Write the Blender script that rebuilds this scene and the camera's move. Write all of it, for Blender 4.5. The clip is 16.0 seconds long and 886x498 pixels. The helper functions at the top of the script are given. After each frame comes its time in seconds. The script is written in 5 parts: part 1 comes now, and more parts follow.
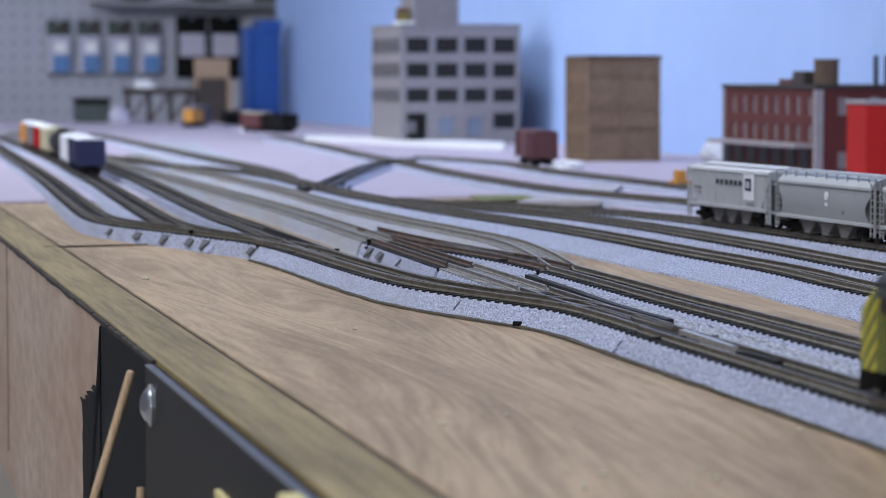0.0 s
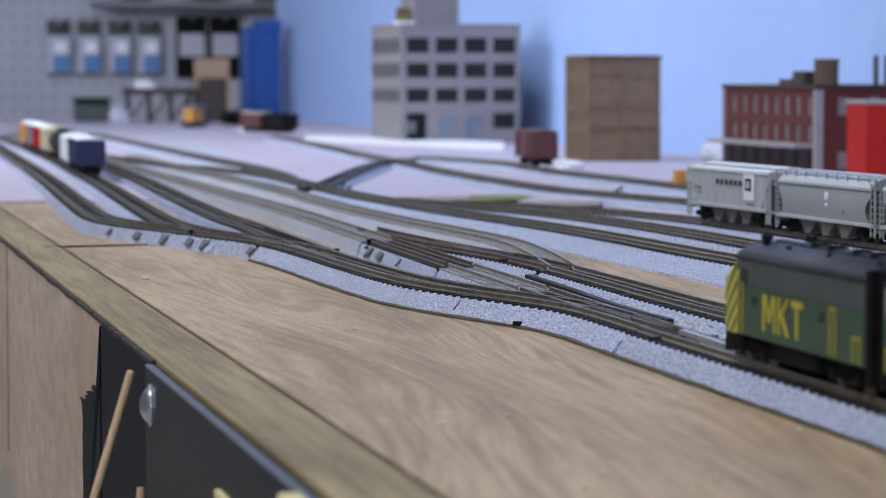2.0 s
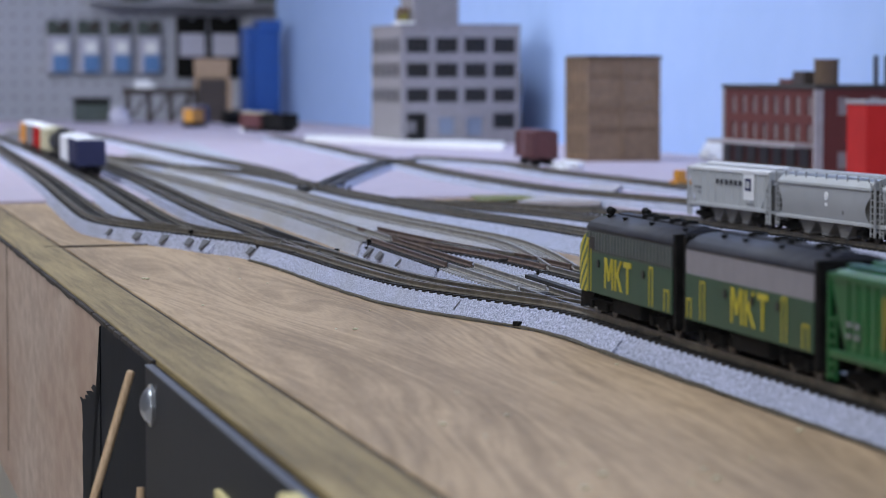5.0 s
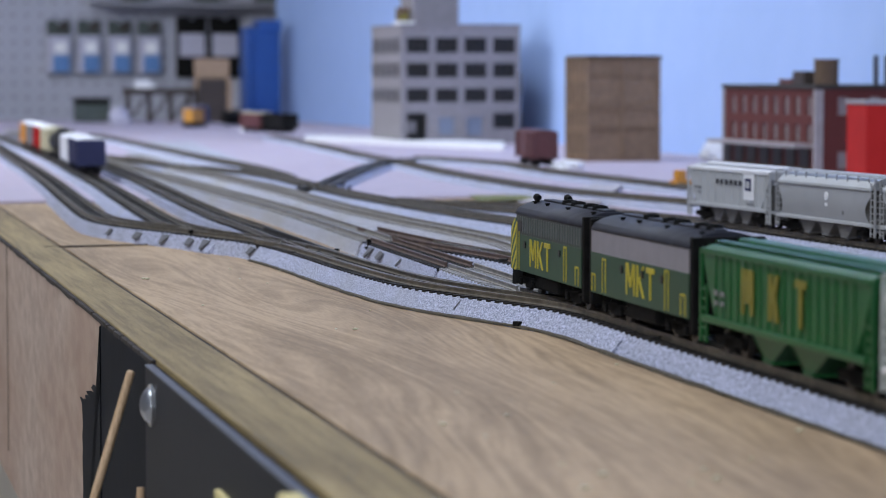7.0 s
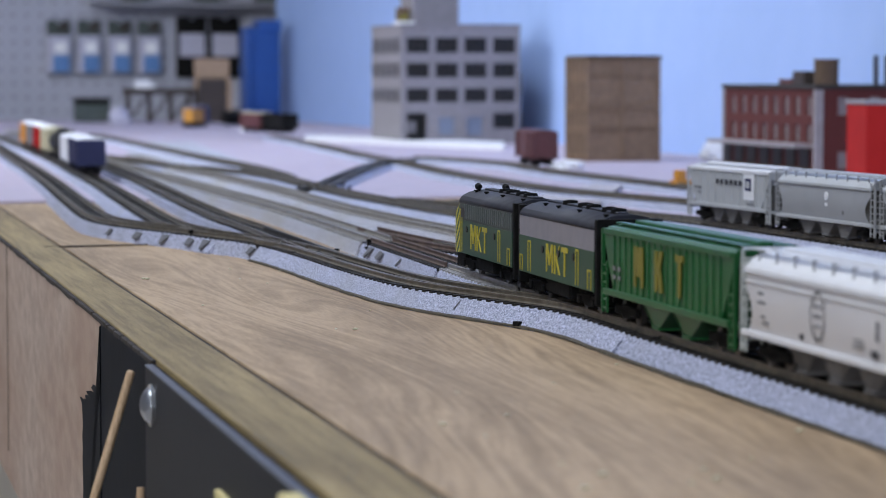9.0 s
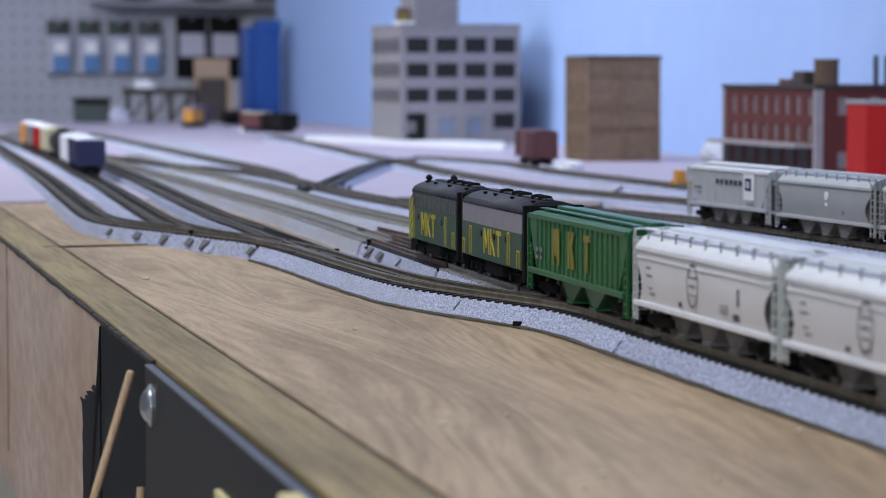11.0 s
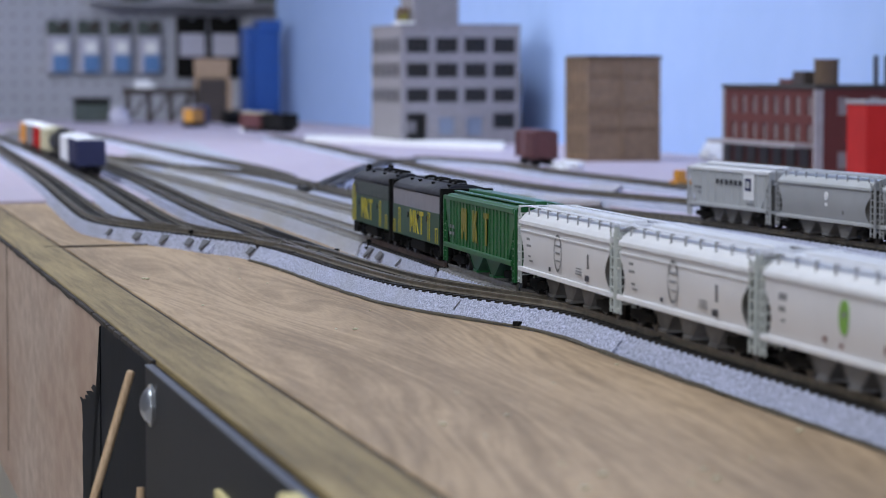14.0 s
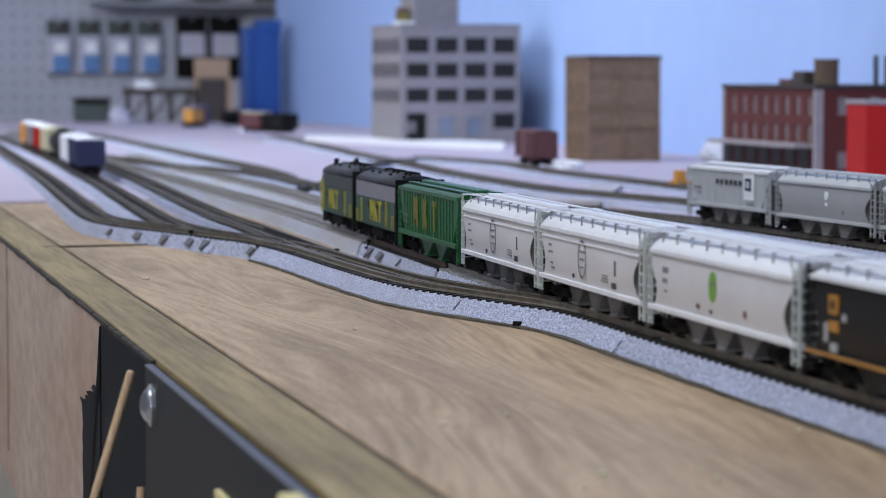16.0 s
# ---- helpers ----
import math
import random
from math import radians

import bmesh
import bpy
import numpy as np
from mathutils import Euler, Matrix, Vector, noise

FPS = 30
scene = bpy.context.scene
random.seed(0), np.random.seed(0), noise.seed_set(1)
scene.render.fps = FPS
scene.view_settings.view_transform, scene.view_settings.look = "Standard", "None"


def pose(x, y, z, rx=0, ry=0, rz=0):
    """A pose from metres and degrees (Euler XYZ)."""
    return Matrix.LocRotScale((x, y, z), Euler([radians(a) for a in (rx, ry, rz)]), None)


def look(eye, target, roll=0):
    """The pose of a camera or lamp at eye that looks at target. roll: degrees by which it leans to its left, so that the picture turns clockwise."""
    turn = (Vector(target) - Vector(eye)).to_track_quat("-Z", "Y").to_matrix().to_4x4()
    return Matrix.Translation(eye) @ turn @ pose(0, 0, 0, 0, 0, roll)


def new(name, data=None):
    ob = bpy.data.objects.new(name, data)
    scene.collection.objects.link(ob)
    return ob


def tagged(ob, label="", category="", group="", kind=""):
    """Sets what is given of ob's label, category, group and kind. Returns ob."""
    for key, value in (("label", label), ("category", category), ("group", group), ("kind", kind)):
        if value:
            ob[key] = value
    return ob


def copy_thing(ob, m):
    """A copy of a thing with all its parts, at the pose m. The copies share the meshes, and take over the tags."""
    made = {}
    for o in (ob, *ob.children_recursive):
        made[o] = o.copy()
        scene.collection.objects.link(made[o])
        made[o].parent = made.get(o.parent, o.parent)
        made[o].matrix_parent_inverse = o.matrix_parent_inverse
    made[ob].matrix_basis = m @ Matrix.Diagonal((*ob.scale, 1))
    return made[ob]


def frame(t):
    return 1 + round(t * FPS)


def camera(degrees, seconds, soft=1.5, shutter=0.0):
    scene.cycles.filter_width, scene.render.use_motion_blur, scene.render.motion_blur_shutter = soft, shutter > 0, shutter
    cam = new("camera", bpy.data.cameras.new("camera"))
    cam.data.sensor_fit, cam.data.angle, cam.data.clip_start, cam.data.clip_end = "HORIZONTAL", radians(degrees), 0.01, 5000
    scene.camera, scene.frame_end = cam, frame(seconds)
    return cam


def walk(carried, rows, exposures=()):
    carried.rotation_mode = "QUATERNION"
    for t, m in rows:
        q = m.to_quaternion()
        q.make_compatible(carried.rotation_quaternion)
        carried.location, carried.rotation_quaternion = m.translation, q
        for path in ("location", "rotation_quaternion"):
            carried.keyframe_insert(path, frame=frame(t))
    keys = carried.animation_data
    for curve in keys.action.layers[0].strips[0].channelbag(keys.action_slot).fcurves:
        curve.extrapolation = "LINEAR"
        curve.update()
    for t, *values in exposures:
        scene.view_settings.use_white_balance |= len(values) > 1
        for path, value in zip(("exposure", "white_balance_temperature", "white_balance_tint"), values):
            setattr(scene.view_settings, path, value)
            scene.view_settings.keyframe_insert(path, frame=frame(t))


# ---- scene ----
cam = camera(18.93, 16.0, soft=0.85, shutter=0.5)
EYE = (0.0, 0.0, 0.0725)
VIEW = look(EYE, (0.0, 1.0, 0.0725 - 0.0640), 0)
walk(cam, [(0.0, VIEW), (16.0, VIEW)])
cam.data.dof.use_dof = True
cam.data.dof.focus_distance = 0.85
cam.data.dof.aperture_fstop = 31.0

# ---- light: cool fluorescent room ----
world = bpy.data.worlds.new("room_air")
scene.world = world
world.use_nodes = True
world.node_tree.nodes["Background"].inputs[0].default_value = (0.72, 0.80, 1.0, 1)
world.node_tree.nodes["Background"].inputs[1].default_value = 0.02


def area_lamp(name, eye, target, sx, sy, watts, colour):
    d = bpy.data.lights.new(name, "AREA")
    d.shape, d.size, d.size_y, d.energy, d.color = "RECTANGLE", sx, sy, watts, colour
    ob = new(name, d)
    ob.matrix_world = look(eye, target)
    return ob


COOL = (0.84, 0.90, 1.0)
area_lamp("ceiling_tube_light", (-0.62, 0.50, 1.45), (0.0, 1.0, 0.0), 1.2, 0.3, 24, COOL)
area_lamp("ceiling_tube_light", (-0.6, 2.4, 1.45), (-0.3, 2.5, 0.0), 1.2, 0.3, 16, COOL)
# added lamp well below the ceiling, no fixture known there; brightens the far walls
area_lamp("ceiling_tube_light", (-1.5, 2.3, 0.95), (-0.15, 4.2, 0.35), 1.2, 0.3, 27, COOL)
area_lamp("hanging_tube_light", (-1.15, -3.3, 0.98), (0.2, 2.2, 0.1), 1.0, 0.3, 50, COOL)
scene.view_settings.exposure = -0.21

# ---- layout axes: u runs along the bench, v runs towards the wall ----
TURN = 13.5
EU = Vector((-math.sin(radians(TURN)), math.cos(radians(TURN)), 0))
EV = Vector((math.cos(radians(TURN)), math.sin(radians(TURN)), 0))
ORIGIN = Vector((-0.027, 0.487, 0))


def W(u, v, z=0.0):
    return ORIGIN + EU * u + EV * v + Vector((0, 0, z))


def bench_pose(u, v, z=0.0, extra=0.0):
    """x of the thing runs along v, y along u."""
    p = W(u, v, z)
    return pose(p.x, p.y, p.z, 0, 0, TURN + extra)


# ---- materials ----
def mat(name, c1, c2=None, rough=0.6, scale=60.0, metal=0.0, bump=0.0, bscale=None, detail=6.0, spec=0.5, stretch=None,
        island=0.0, c3=None, coarse=8.0, mix3=0.35):
    m = bpy.data.materials.new(name)
    m.use_nodes = True
    nt = m.node_tree
    b = nt.nodes["Principled BSDF"]
    b.inputs["Roughness"].default_value = rough
    b.inputs["Metallic"].default_value = metal
    b.inputs["Specular IOR Level"].default_value = spec
    c2 = c2 or tuple(x * 0.8 for x in c1)
    tc = nt.nodes.new("ShaderNodeTexCoord")
    vec = tc.outputs["Object"]
    if stretch:
        mp = nt.nodes.new("ShaderNodeMapping")
        mp.inputs["Scale"].default_value = stretch
        nt.links.new(vec, mp.inputs["Vector"])
        vec = mp.outputs["Vector"]
    nz = nt.nodes.new("ShaderNodeTexNoise")
    nz.inputs["Scale"].default_value = scale
    nz.inputs["Detail"].default_value = detail
    nt.links.new(vec, nz.inputs["Vector"])
    rp = nt.nodes.new("ShaderNodeValToRGB")
    rp.color_ramp.elements[0].position, rp.color_ramp.elements[1].position = 0.35, 0.65
    rp.color_ramp.elements[0].color, rp.color_ramp.elements[1].color = (*c2, 1), (*c1, 1)
    nt.links.new(nz.outputs["Fac"], rp.inputs["Fac"])
    col = rp.outputs["Color"]
    if c3:
        n2 = nt.nodes.new("ShaderNodeTexNoise")
        n2.inputs["Scale"].default_value = coarse
        n2.inputs["Detail"].default_value = 4
        nt.links.new(vec, n2.inputs["Vector"])
        r2 = nt.nodes.new("ShaderNodeMapRange")
        r2.inputs[1].default_value, r2.inputs[2].default_value = 0.45, 0.7
        r2.inputs[3].default_value, r2.inputs[4].default_value = 0.0, mix3
        nt.links.new(n2.outputs["Fac"], r2.inputs[0])
        mx = nt.nodes.new("ShaderNodeMix")
        mx.data_type = "RGBA"
        nt.links.new(r2.outputs[0], mx.inputs[0])
        nt.links.new(col, mx.inputs[6])
        mx.inputs[7].default_value = (*c3, 1)
        col = mx.outputs[2]
    if island:
        ge = nt.nodes.new("ShaderNodeNewGeometry")
        oi = nt.nodes.new("ShaderNodeObjectInfo")
        ad = nt.nodes.new("ShaderNodeMath")
        ad.operation = "ADD"
        nt.links.new(ge.outputs["Random Per Island"], ad.inputs[0])
        nt.links.new(oi.outputs["Random"], ad.inputs[1])
        mr = nt.nodes.new("ShaderNodeMapRange")
        mr.inputs[1].default_value, mr.inputs[2].default_value = 0, 2
        mr.inputs[3].default_value, mr.inputs[4].default_value = 1 - island, 1 + island
        nt.links.new(ad.outputs[0], mr.inputs[0])
        hs = nt.nodes.new("ShaderNodeHueSaturation")
        nt.links.new(mr.outputs[0], hs.inputs["Value"])
        nt.links.new(col, hs.inputs["Color"])
        col = hs.outputs["Color"]
    nt.links.new(col, b.inputs["Base Color"])
    if bump:
        bp = nt.nodes.new("ShaderNodeBump")
        bp.inputs["Strength"].default_value = bump
        bp.inputs["Distance"].default_value = 0.001
        if bscale:
            n3 = nt.nodes.new("ShaderNodeTexNoise")
            n3.inputs["Scale"].default_value = bscale
            n3.inputs["Detail"].default_value = 5
            nt.links.new(vec, n3.inputs["Vector"])
            nt.links.new(n3.outputs["Fac"], bp.inputs["Height"])
        else:
            nt.links.new(nz.outputs["Fac"], bp.inputs["Height"])
        nt.links.new(bp.outputs["Normal"], b.inputs["Normal"])
    return m


def wood_mat(name, light, dark, along=(1, 1, 1), scale=3.0, rings=22.0, rough=0.7, fine=260.0, contrast=0.5, warp=0.12, streaks=0.70, grit=0.50, base=-0.45, band=0.9):
    """Sawn wood: cathedral rings from a stretched noise, fine pores along the grain, faint blotches."""
    m = bpy.data.materials.new(name)
    m.use_nodes = True
    nt = m.node_tree
    b = nt.nodes["Principled BSDF"]
    b.inputs["Roughness"].default_value = rough
    b.inputs["Specular IOR Level"].default_value = 0.3
    tc = nt.nodes.new("ShaderNodeTexCoord")
    mp = nt.nodes.new("ShaderNodeMapping")
    mp.inputs["Scale"].default_value = along
    nt.links.new(tc.outputs["Object"], mp.inputs["Vector"])

    def noise_tex(sc, detail, vec):
        n = nt.nodes.new("ShaderNodeTexNoise")
        n.inputs["Scale"].default_value = sc
        n.inputs["Detail"].default_value = detail
        nt.links.new(vec, n.inputs["Vector"])
        return n.outputs["Fac"]

    def calc(op, a, bb, c=0.0):
        n = nt.nodes.new("ShaderNodeMath")
        n.operation = op
        for k, v in enumerate((a, bb, c)):
            if isinstance(v, (int, float)):
                n.inputs[k].default_value = v
            else:
                nt.links.new(v, n.inputs[k])
        return n.outputs[0]
    big = noise_tex(scale, 2.0, mp.outputs["Vector"])
    ring = calc("MULTIPLY_ADD", calc("SINE", calc("MULTIPLY", big, rings * 6.28), 0.0), 0.5, 0.5)
    sx = nt.nodes.new("ShaderNodeSeparateXYZ")
    nt.links.new(tc.outputs["Object"], sx.inputs[0])
    cx = nt.nodes.new("ShaderNodeCombineXYZ")
    nt.links.new(calc("MULTIPLY_ADD", big, warp, sx.outputs["X"]), cx.inputs["X"])
    nt.links.new(calc("MULTIPLY", sx.outputs["Y"], 0.045), cx.inputs["Y"])
    nt.links.new(calc("MULTIPLY", sx.outputs["Z"], 1.0 if warp else 0.045), cx.inputs["Z"])
    streak = noise_tex(430.0, 4.0, cx.outputs[0])
    bands = noise_tex(95.0, 3.0, cx.outputs[0])
    ring = calc("MULTIPLY_ADD", ring, 0.4, calc("MULTIPLY", bands, band))
    pores = noise_tex(fine, 5.0, mp.outputs["Vector"])
    blot = noise_tex(9.0, 4.0, tc.outputs["Object"])
    mixv = calc("MULTIPLY_ADD", ring, contrast * 0.50, calc("MULTIPLY_ADD", streak, streaks, calc("MULTIPLY_ADD", pores, grit, calc("MULTIPLY_ADD", blot, 0.36, base))))
    rp = nt.nodes.new("ShaderNodeValToRGB")
    rp.color_ramp.elements[0].position, rp.color_ramp.elements[1].position = 0.36, 0.74
    rp.color_ramp.elements[0].color, rp.color_ramp.elements[1].color = (*dark, 1), (*light, 1)
    nt.links.new(mixv, rp.inputs["Fac"])
    nt.links.new(rp.outputs["Color"], b.inputs["Base Color"])
    bp = nt.nodes.new("ShaderNodeBump")
    bp.inputs["Strength"].default_value = 0.3
    bp.inputs["Distance"].default_value = 0.0005
    nt.links.new(mixv, bp.inputs["Height"])
    nt.links.new(bp.outputs["Normal"], b.inputs["Normal"])
    return m


M = {}
M["ply"] = wood_mat("birch_plywood", (0.470, 0.332, 0.199), (0.265, 0.182, 0.106), (7, 0.8, 1), 1.3, 5.0, contrast=0.80, fine=150.0, warp=0.20, streaks=0.85, grit=0.40, base=-0.60, band=1.3)
M["strip"] = wood_mat("weathered_pine", (0.36, 0.265, 0.122), (0.165, 0.118, 0.053), (16, 0.8, 4), 2.0, 6.0, contrast=0.6, warp=0.01)
M["fascia"] = mat("pale_stained_plywood", (0.55, 0.42, 0.325), (0.42, 0.31, 0.235), 0.75, 170, bump=0.2, bscale=200, c3=(0.36, 0.22, 0.145), coarse=16, mix3=0.9, stretch=(1, 0.3, 0.8))
M["black"] = mat("black_paint", (0.006, 0.0065, 0.0095), (0.004, 0.0043, 0.006), 0.65, 90, bump=0.1, spec=0.15)
M["steel"] = mat("zinc_steel", (0.55, 0.56, 0.58), (0.42, 0.43, 0.45), 0.28, 200, metal=1.0)
M["skewer"] = wood_mat("bamboo", (0.66, 0.47, 0.30), (0.45, 0.30, 0.17), (4, 4, 0.3), 60.0, 6.0, 0.55)
M["pink"] = mat("pink_foam", (0.46, 0.395, 0.475), (0.41, 0.355, 0.43), 0.75, 40, bump=0.1, c3=(0.46, 0.42, 0.475))
M["bed"] = mat("grey_ballast", (0.60, 0.63, 0.80), (0.185, 0.20, 0.28), 0.85, 1500, bump=0.8, detail=2.5, c3=(0.34, 0.35, 0.40), coarse=25, mix3=0.5)
M["bedtan"] = mat("aged_ballast", (0.56, 0.57, 0.65), (0.28, 0.285, 0.33), 0.85, 1500, bump=0.8, detail=2.5, c3=(0.37, 0.35, 0.30), coarse=14, mix3=0.5)
M["gravel"] = mat("loose_gravel", (0.62, 0.63, 0.70), (0.17, 0.175, 0.20), 0.9, 750, bump=1.0, detail=3, c3=(0.30, 0.27, 0.24), coarse=60)
M["tie"] = mat("tie_plastic", (0.024, 0.021, 0.019), (0.012, 0.011, 0.010), 0.65, 700, bump=0.2, island=0.3, spec=0.3)
M["tiepale"] = mat("dusty_tie_plastic", (0.34, 0.33, 0.32), (0.23, 0.22, 0.21), 0.7, 700, bump=0.2, island=0.2)
M["rail"] = mat("nickel_rail", (0.19, 0.16, 0.118), (0.10, 0.085, 0.064), 0.42, 300, metal=0.3)
M["shine"] = mat("worn_bright_rail", (0.55, 0.50, 0.44), (0.40, 0.36, 0.31), 0.35, 300, metal=0.5)
M["railrust"] = mat("rusty_rail", (0.15, 0.098, 0.075), (0.085, 0.055, 0.042), 0.65, 200, metal=0.2)
M["railpale"] = mat("tarnished_rail", (0.33, 0.30, 0.26), (0.22, 0.20, 0.17), 0.45, 300, metal=0.4)
M["wall"] = mat("sky_blue_wall", (0.36, 0.50, 0.82), (0.34, 0.48, 0.80), 0.8, 25, bump=0.15, bscale=120, c3=(0.37, 0.50, 0.82), coarse=2)
M["roomwall"] = mat("white_room_wall", (0.72, 0.72, 0.72), (0.68, 0.68, 0.68), 0.85, 20)
M["floor"] = mat("concrete_floor", (0.66, 0.62, 0.56), (0.58, 0.54, 0.49), 0.8, 15, bump=0.1)
# lighter bluish grey, a painted highlight for the plate's edge
M["edgelight"] = mat("plate_edge_highlight", (0.065, 0.069, 0.088), (0.04, 0.043, 0.055), 0.45, 200)
M["clip"] = mat("dark_clip_recess", (0.13, 0.13, 0.145), (0.09, 0.09, 0.10), 0.8, 300)
M["olive"] = mat("dark_olive_edge", (0.085, 0.07, 0.045), (0.05, 0.04, 0.028), 0.85, 400, bump=0.3)


# ---- mesh helpers ----
def part(name, bm, material, parent=None, label=""):
    me = bpy.data.meshes.new(name)
    bm.normal_update()
    bm.to_mesh(me)
    bm.free()
    me.materials.append(material)
    ob = new(name, me)
    if parent is not None:
        ob.parent = parent
    if label:
        tagged(ob, label)
    return ob


def thing(name, m, label, category, group="", kind=""):
    ob = new(name)
    ob.empty_display_size = 0.01
    ob.matrix_world = m
    return tagged(ob, label, category, group, kind)


def box(bm, x0, x1, y0, y1, z0, z1, bevel=0.0):
    g = bmesh.ops.create_cube(bm, size=1.0)
    for v in g["verts"]:
        v.co = Vector((x0 + (v.co.x + 0.5) * (x1 - x0), y0 + (v.co.y + 0.5) * (y1 - y0), z0 + (v.co.z + 0.5) * (z1 - z0)))
    if bevel:
        es = list({e for v in g["verts"] for e in v.link_edges})
        bmesh.ops.bevel(bm, geom=es, offset=bevel, segments=2, affect="EDGES", profile=0.5)
    return bm


def boxes(*bs, bevel=0.0):
    bm = bmesh.new()
    for b in bs:
        box(bm, *b, bevel=bevel)
    return bm


def cyl(bm, p0, p1, r, n=12, r2=None):
    p0, p1 = Vector(p0), Vector(p1)
    d = p1 - p0
    g = bmesh.ops.create_cone(bm, cap_ends=True, segments=n, radius1=r, radius2=r if r2 is None else r2, depth=d.length)
    q = Vector((0, 0, 1)).rotation_difference(d.normalized()).to_matrix().to_4x4()
    bmesh.ops.transform(bm, verts=g["verts"], matrix=Matrix.Translation((p0 + p1) / 2) @ q)
    return bm


def prism(bm, profile, axis, a0, a1):
    """Extrude a closed profile of (p, q) pairs along an axis: 'x' takes (y, z), 'y' takes (x, z), 'z' takes (x, y)."""
    def at(p, q, a):
        return {"x": (a, p, q), "y": (p, a, q), "z": (p, q, a)}[axis]
    lo = [bm.verts.new(at(p, q, a0)) for p, q in profile]
    hi = [bm.verts.new(at(p, q, a1)) for p, q in profile]
    n = len(profile)
    fs = [bm.faces.new(lo[::-1]), bm.faces.new(hi)]
    for i in range(n):
        fs.append(bm.faces.new((lo[i], lo[(i + 1) % n], hi[(i + 1) % n], hi[i])))
    bmesh.ops.recalc_face_normals(bm, faces=fs)
    return bm


def spline(points, step=0.004):
    """A smooth even curve through plan points, as a list of Vectors."""
    p = [Vector((*q[:2], 0)) for q in points]
    p = [2 * p[0] - p[1]] + p + [2 * p[-1] - p[-2]]
    raw = []
    for i in range(1, len(p) - 2):
        a, b, c, d = p[i - 1:i + 3]
        for k in range(24):
            t = k / 24
            raw.append(0.5 * (2 * b + (c - a) * t + (2 * a - 5 * b + 4 * c - d) * t * t + (3 * b - a - 3 * c + d) * t ** 3))
    raw.append(p[-2])
    for _ in range(12):
        raw = [raw[0]] + [0.25 * raw[i - 1] + 0.5 * raw[i] + 0.25 * raw[i + 1] for i in range(1, len(raw) - 1)] + [raw[-1]]
    out, acc = [raw[0].copy()], 0.0
    for a, b in zip(raw, raw[1:]):
        seg = (b - a).length
        while acc + seg >= step:
            f = (step - acc) / seg
            a = a.lerp(b, f)
            out.append(a.copy())
            seg = (b - a).length
            acc = 0.0
        acc += seg
    return out


def tangents(c):
    n = len(c)
    return [(c[min(i + 1, n - 1)] - c[max(i - 1, 0)]).normalized() for i in range(n)]


def sweep(c, profile, jitter=0.0, z=0.0):
    """Sweep an open profile of (side, height) pairs along the curve; side is to the right of the way."""
    verts, faces = [], []
    k = len(profile)
    for i, (p, t) in enumerate(zip(c, tangents(c))):
        side = Vector((t.y, -t.x, 0))
        for s, h in profile:
            j = jitter * (random.random() - 0.5)
            verts.append(p + side * (s + j) + Vector((0, 0, z + h + j * 0.4)))
    for i in range(len(c) - 1):
        for j in range(k - 1):
            faces.append((i * k + j, (i + 1) * k + j, (i + 1) * k + j + 1, i * k + j + 1))
    faces.append(tuple(range(k)))
    faces.append(tuple((len(c) - 1) * k + j for j in range(k))[::-1])
    me = bpy.data.meshes.new("sweep")
    me.from_pydata([tuple(v) for v in verts], [], faces)
    return me


def mesh_part(name, me, material, parent, label=""):
    me.materials.append(material)
    me.name = name
    ob = new(name, me)
    ob.parent = parent
    if label:
        tagged(ob, label)
    return ob


# ---- bench, walls, room ----
RAIL = 0.0080


def peg_mat():
    m = bpy.data.materials.new("pegboard")
    m.use_nodes = True
    nt = m.node_tree
    b = nt.nodes["Principled BSDF"]
    b.inputs["Roughness"].default_value = 0.7
    tc = nt.nodes.new("ShaderNodeTexCoord")
    sc = nt.nodes.new("ShaderNodeVectorMath")
    sc.operation = "SCALE"
    sc.inputs["Scale"].default_value = 1 / 0.0254
    nt.links.new(tc.outputs["Object"], sc.inputs[0])
    fr = nt.nodes.new("ShaderNodeVectorMath")
    fr.operation = "FRACTION"
    nt.links.new(sc.outputs[0], fr.inputs[0])
    mk = nt.nodes.new("ShaderNodeVectorMath")
    mk.operation = "MULTIPLY_ADD"
    mk.inputs[1].default_value = (1, 0, 1)
    mk.inputs[2].default_value = (-0.5, 0, -0.5)
    nt.links.new(fr.outputs[0], mk.inputs[0])
    ln = nt.nodes.new("ShaderNodeVectorMath")
    ln.operation = "LENGTH"
    nt.links.new(mk.outputs[0], ln.inputs[0])
    lt = nt.nodes.new("ShaderNodeMath")
    lt.operation = "LESS_THAN"
    lt.inputs[1].default_value = 0.12
    nt.links.new(ln.outputs["Value"], lt.inputs[0])
    nz = nt.nodes.new("ShaderNodeTexNoise")
    nz.inputs["Scale"].default_value = 6
    nt.links.new(tc.outputs["Object"], nz.inputs["Vector"])
    rp = nt.nodes.new("ShaderNodeValToRGB")
    rp.color_ramp.elements[0].color, rp.color_ramp.elements[1].color = (0.32, 0.325, 0.375, 1), (0.41, 0.41, 0.47, 1)
    nt.links.new(nz.outputs["Fac"], rp.inputs["Fac"])
    mx = nt.nodes.new("ShaderNodeMix")
    mx.data_type = "RGBA"
    nt.links.new(lt.outputs[0], mx.inputs[0])
    nt.links.new(rp.outputs["Color"], mx.inputs[6])
    mx.inputs[7].default_value = (0.15, 0.15, 0.17, 1)
    nt.links.new(mx.outputs[2], b.inputs["Base Color"])
    return m


M["peg"] = peg_mat()
# dark brown for shade in gaps, for joints and for splintered edges
M["tandk"] = mat("dark_gap_shade_and_wear", (0.045, 0.032, 0.022), (0.025, 0.018, 0.013), 0.9, 300)
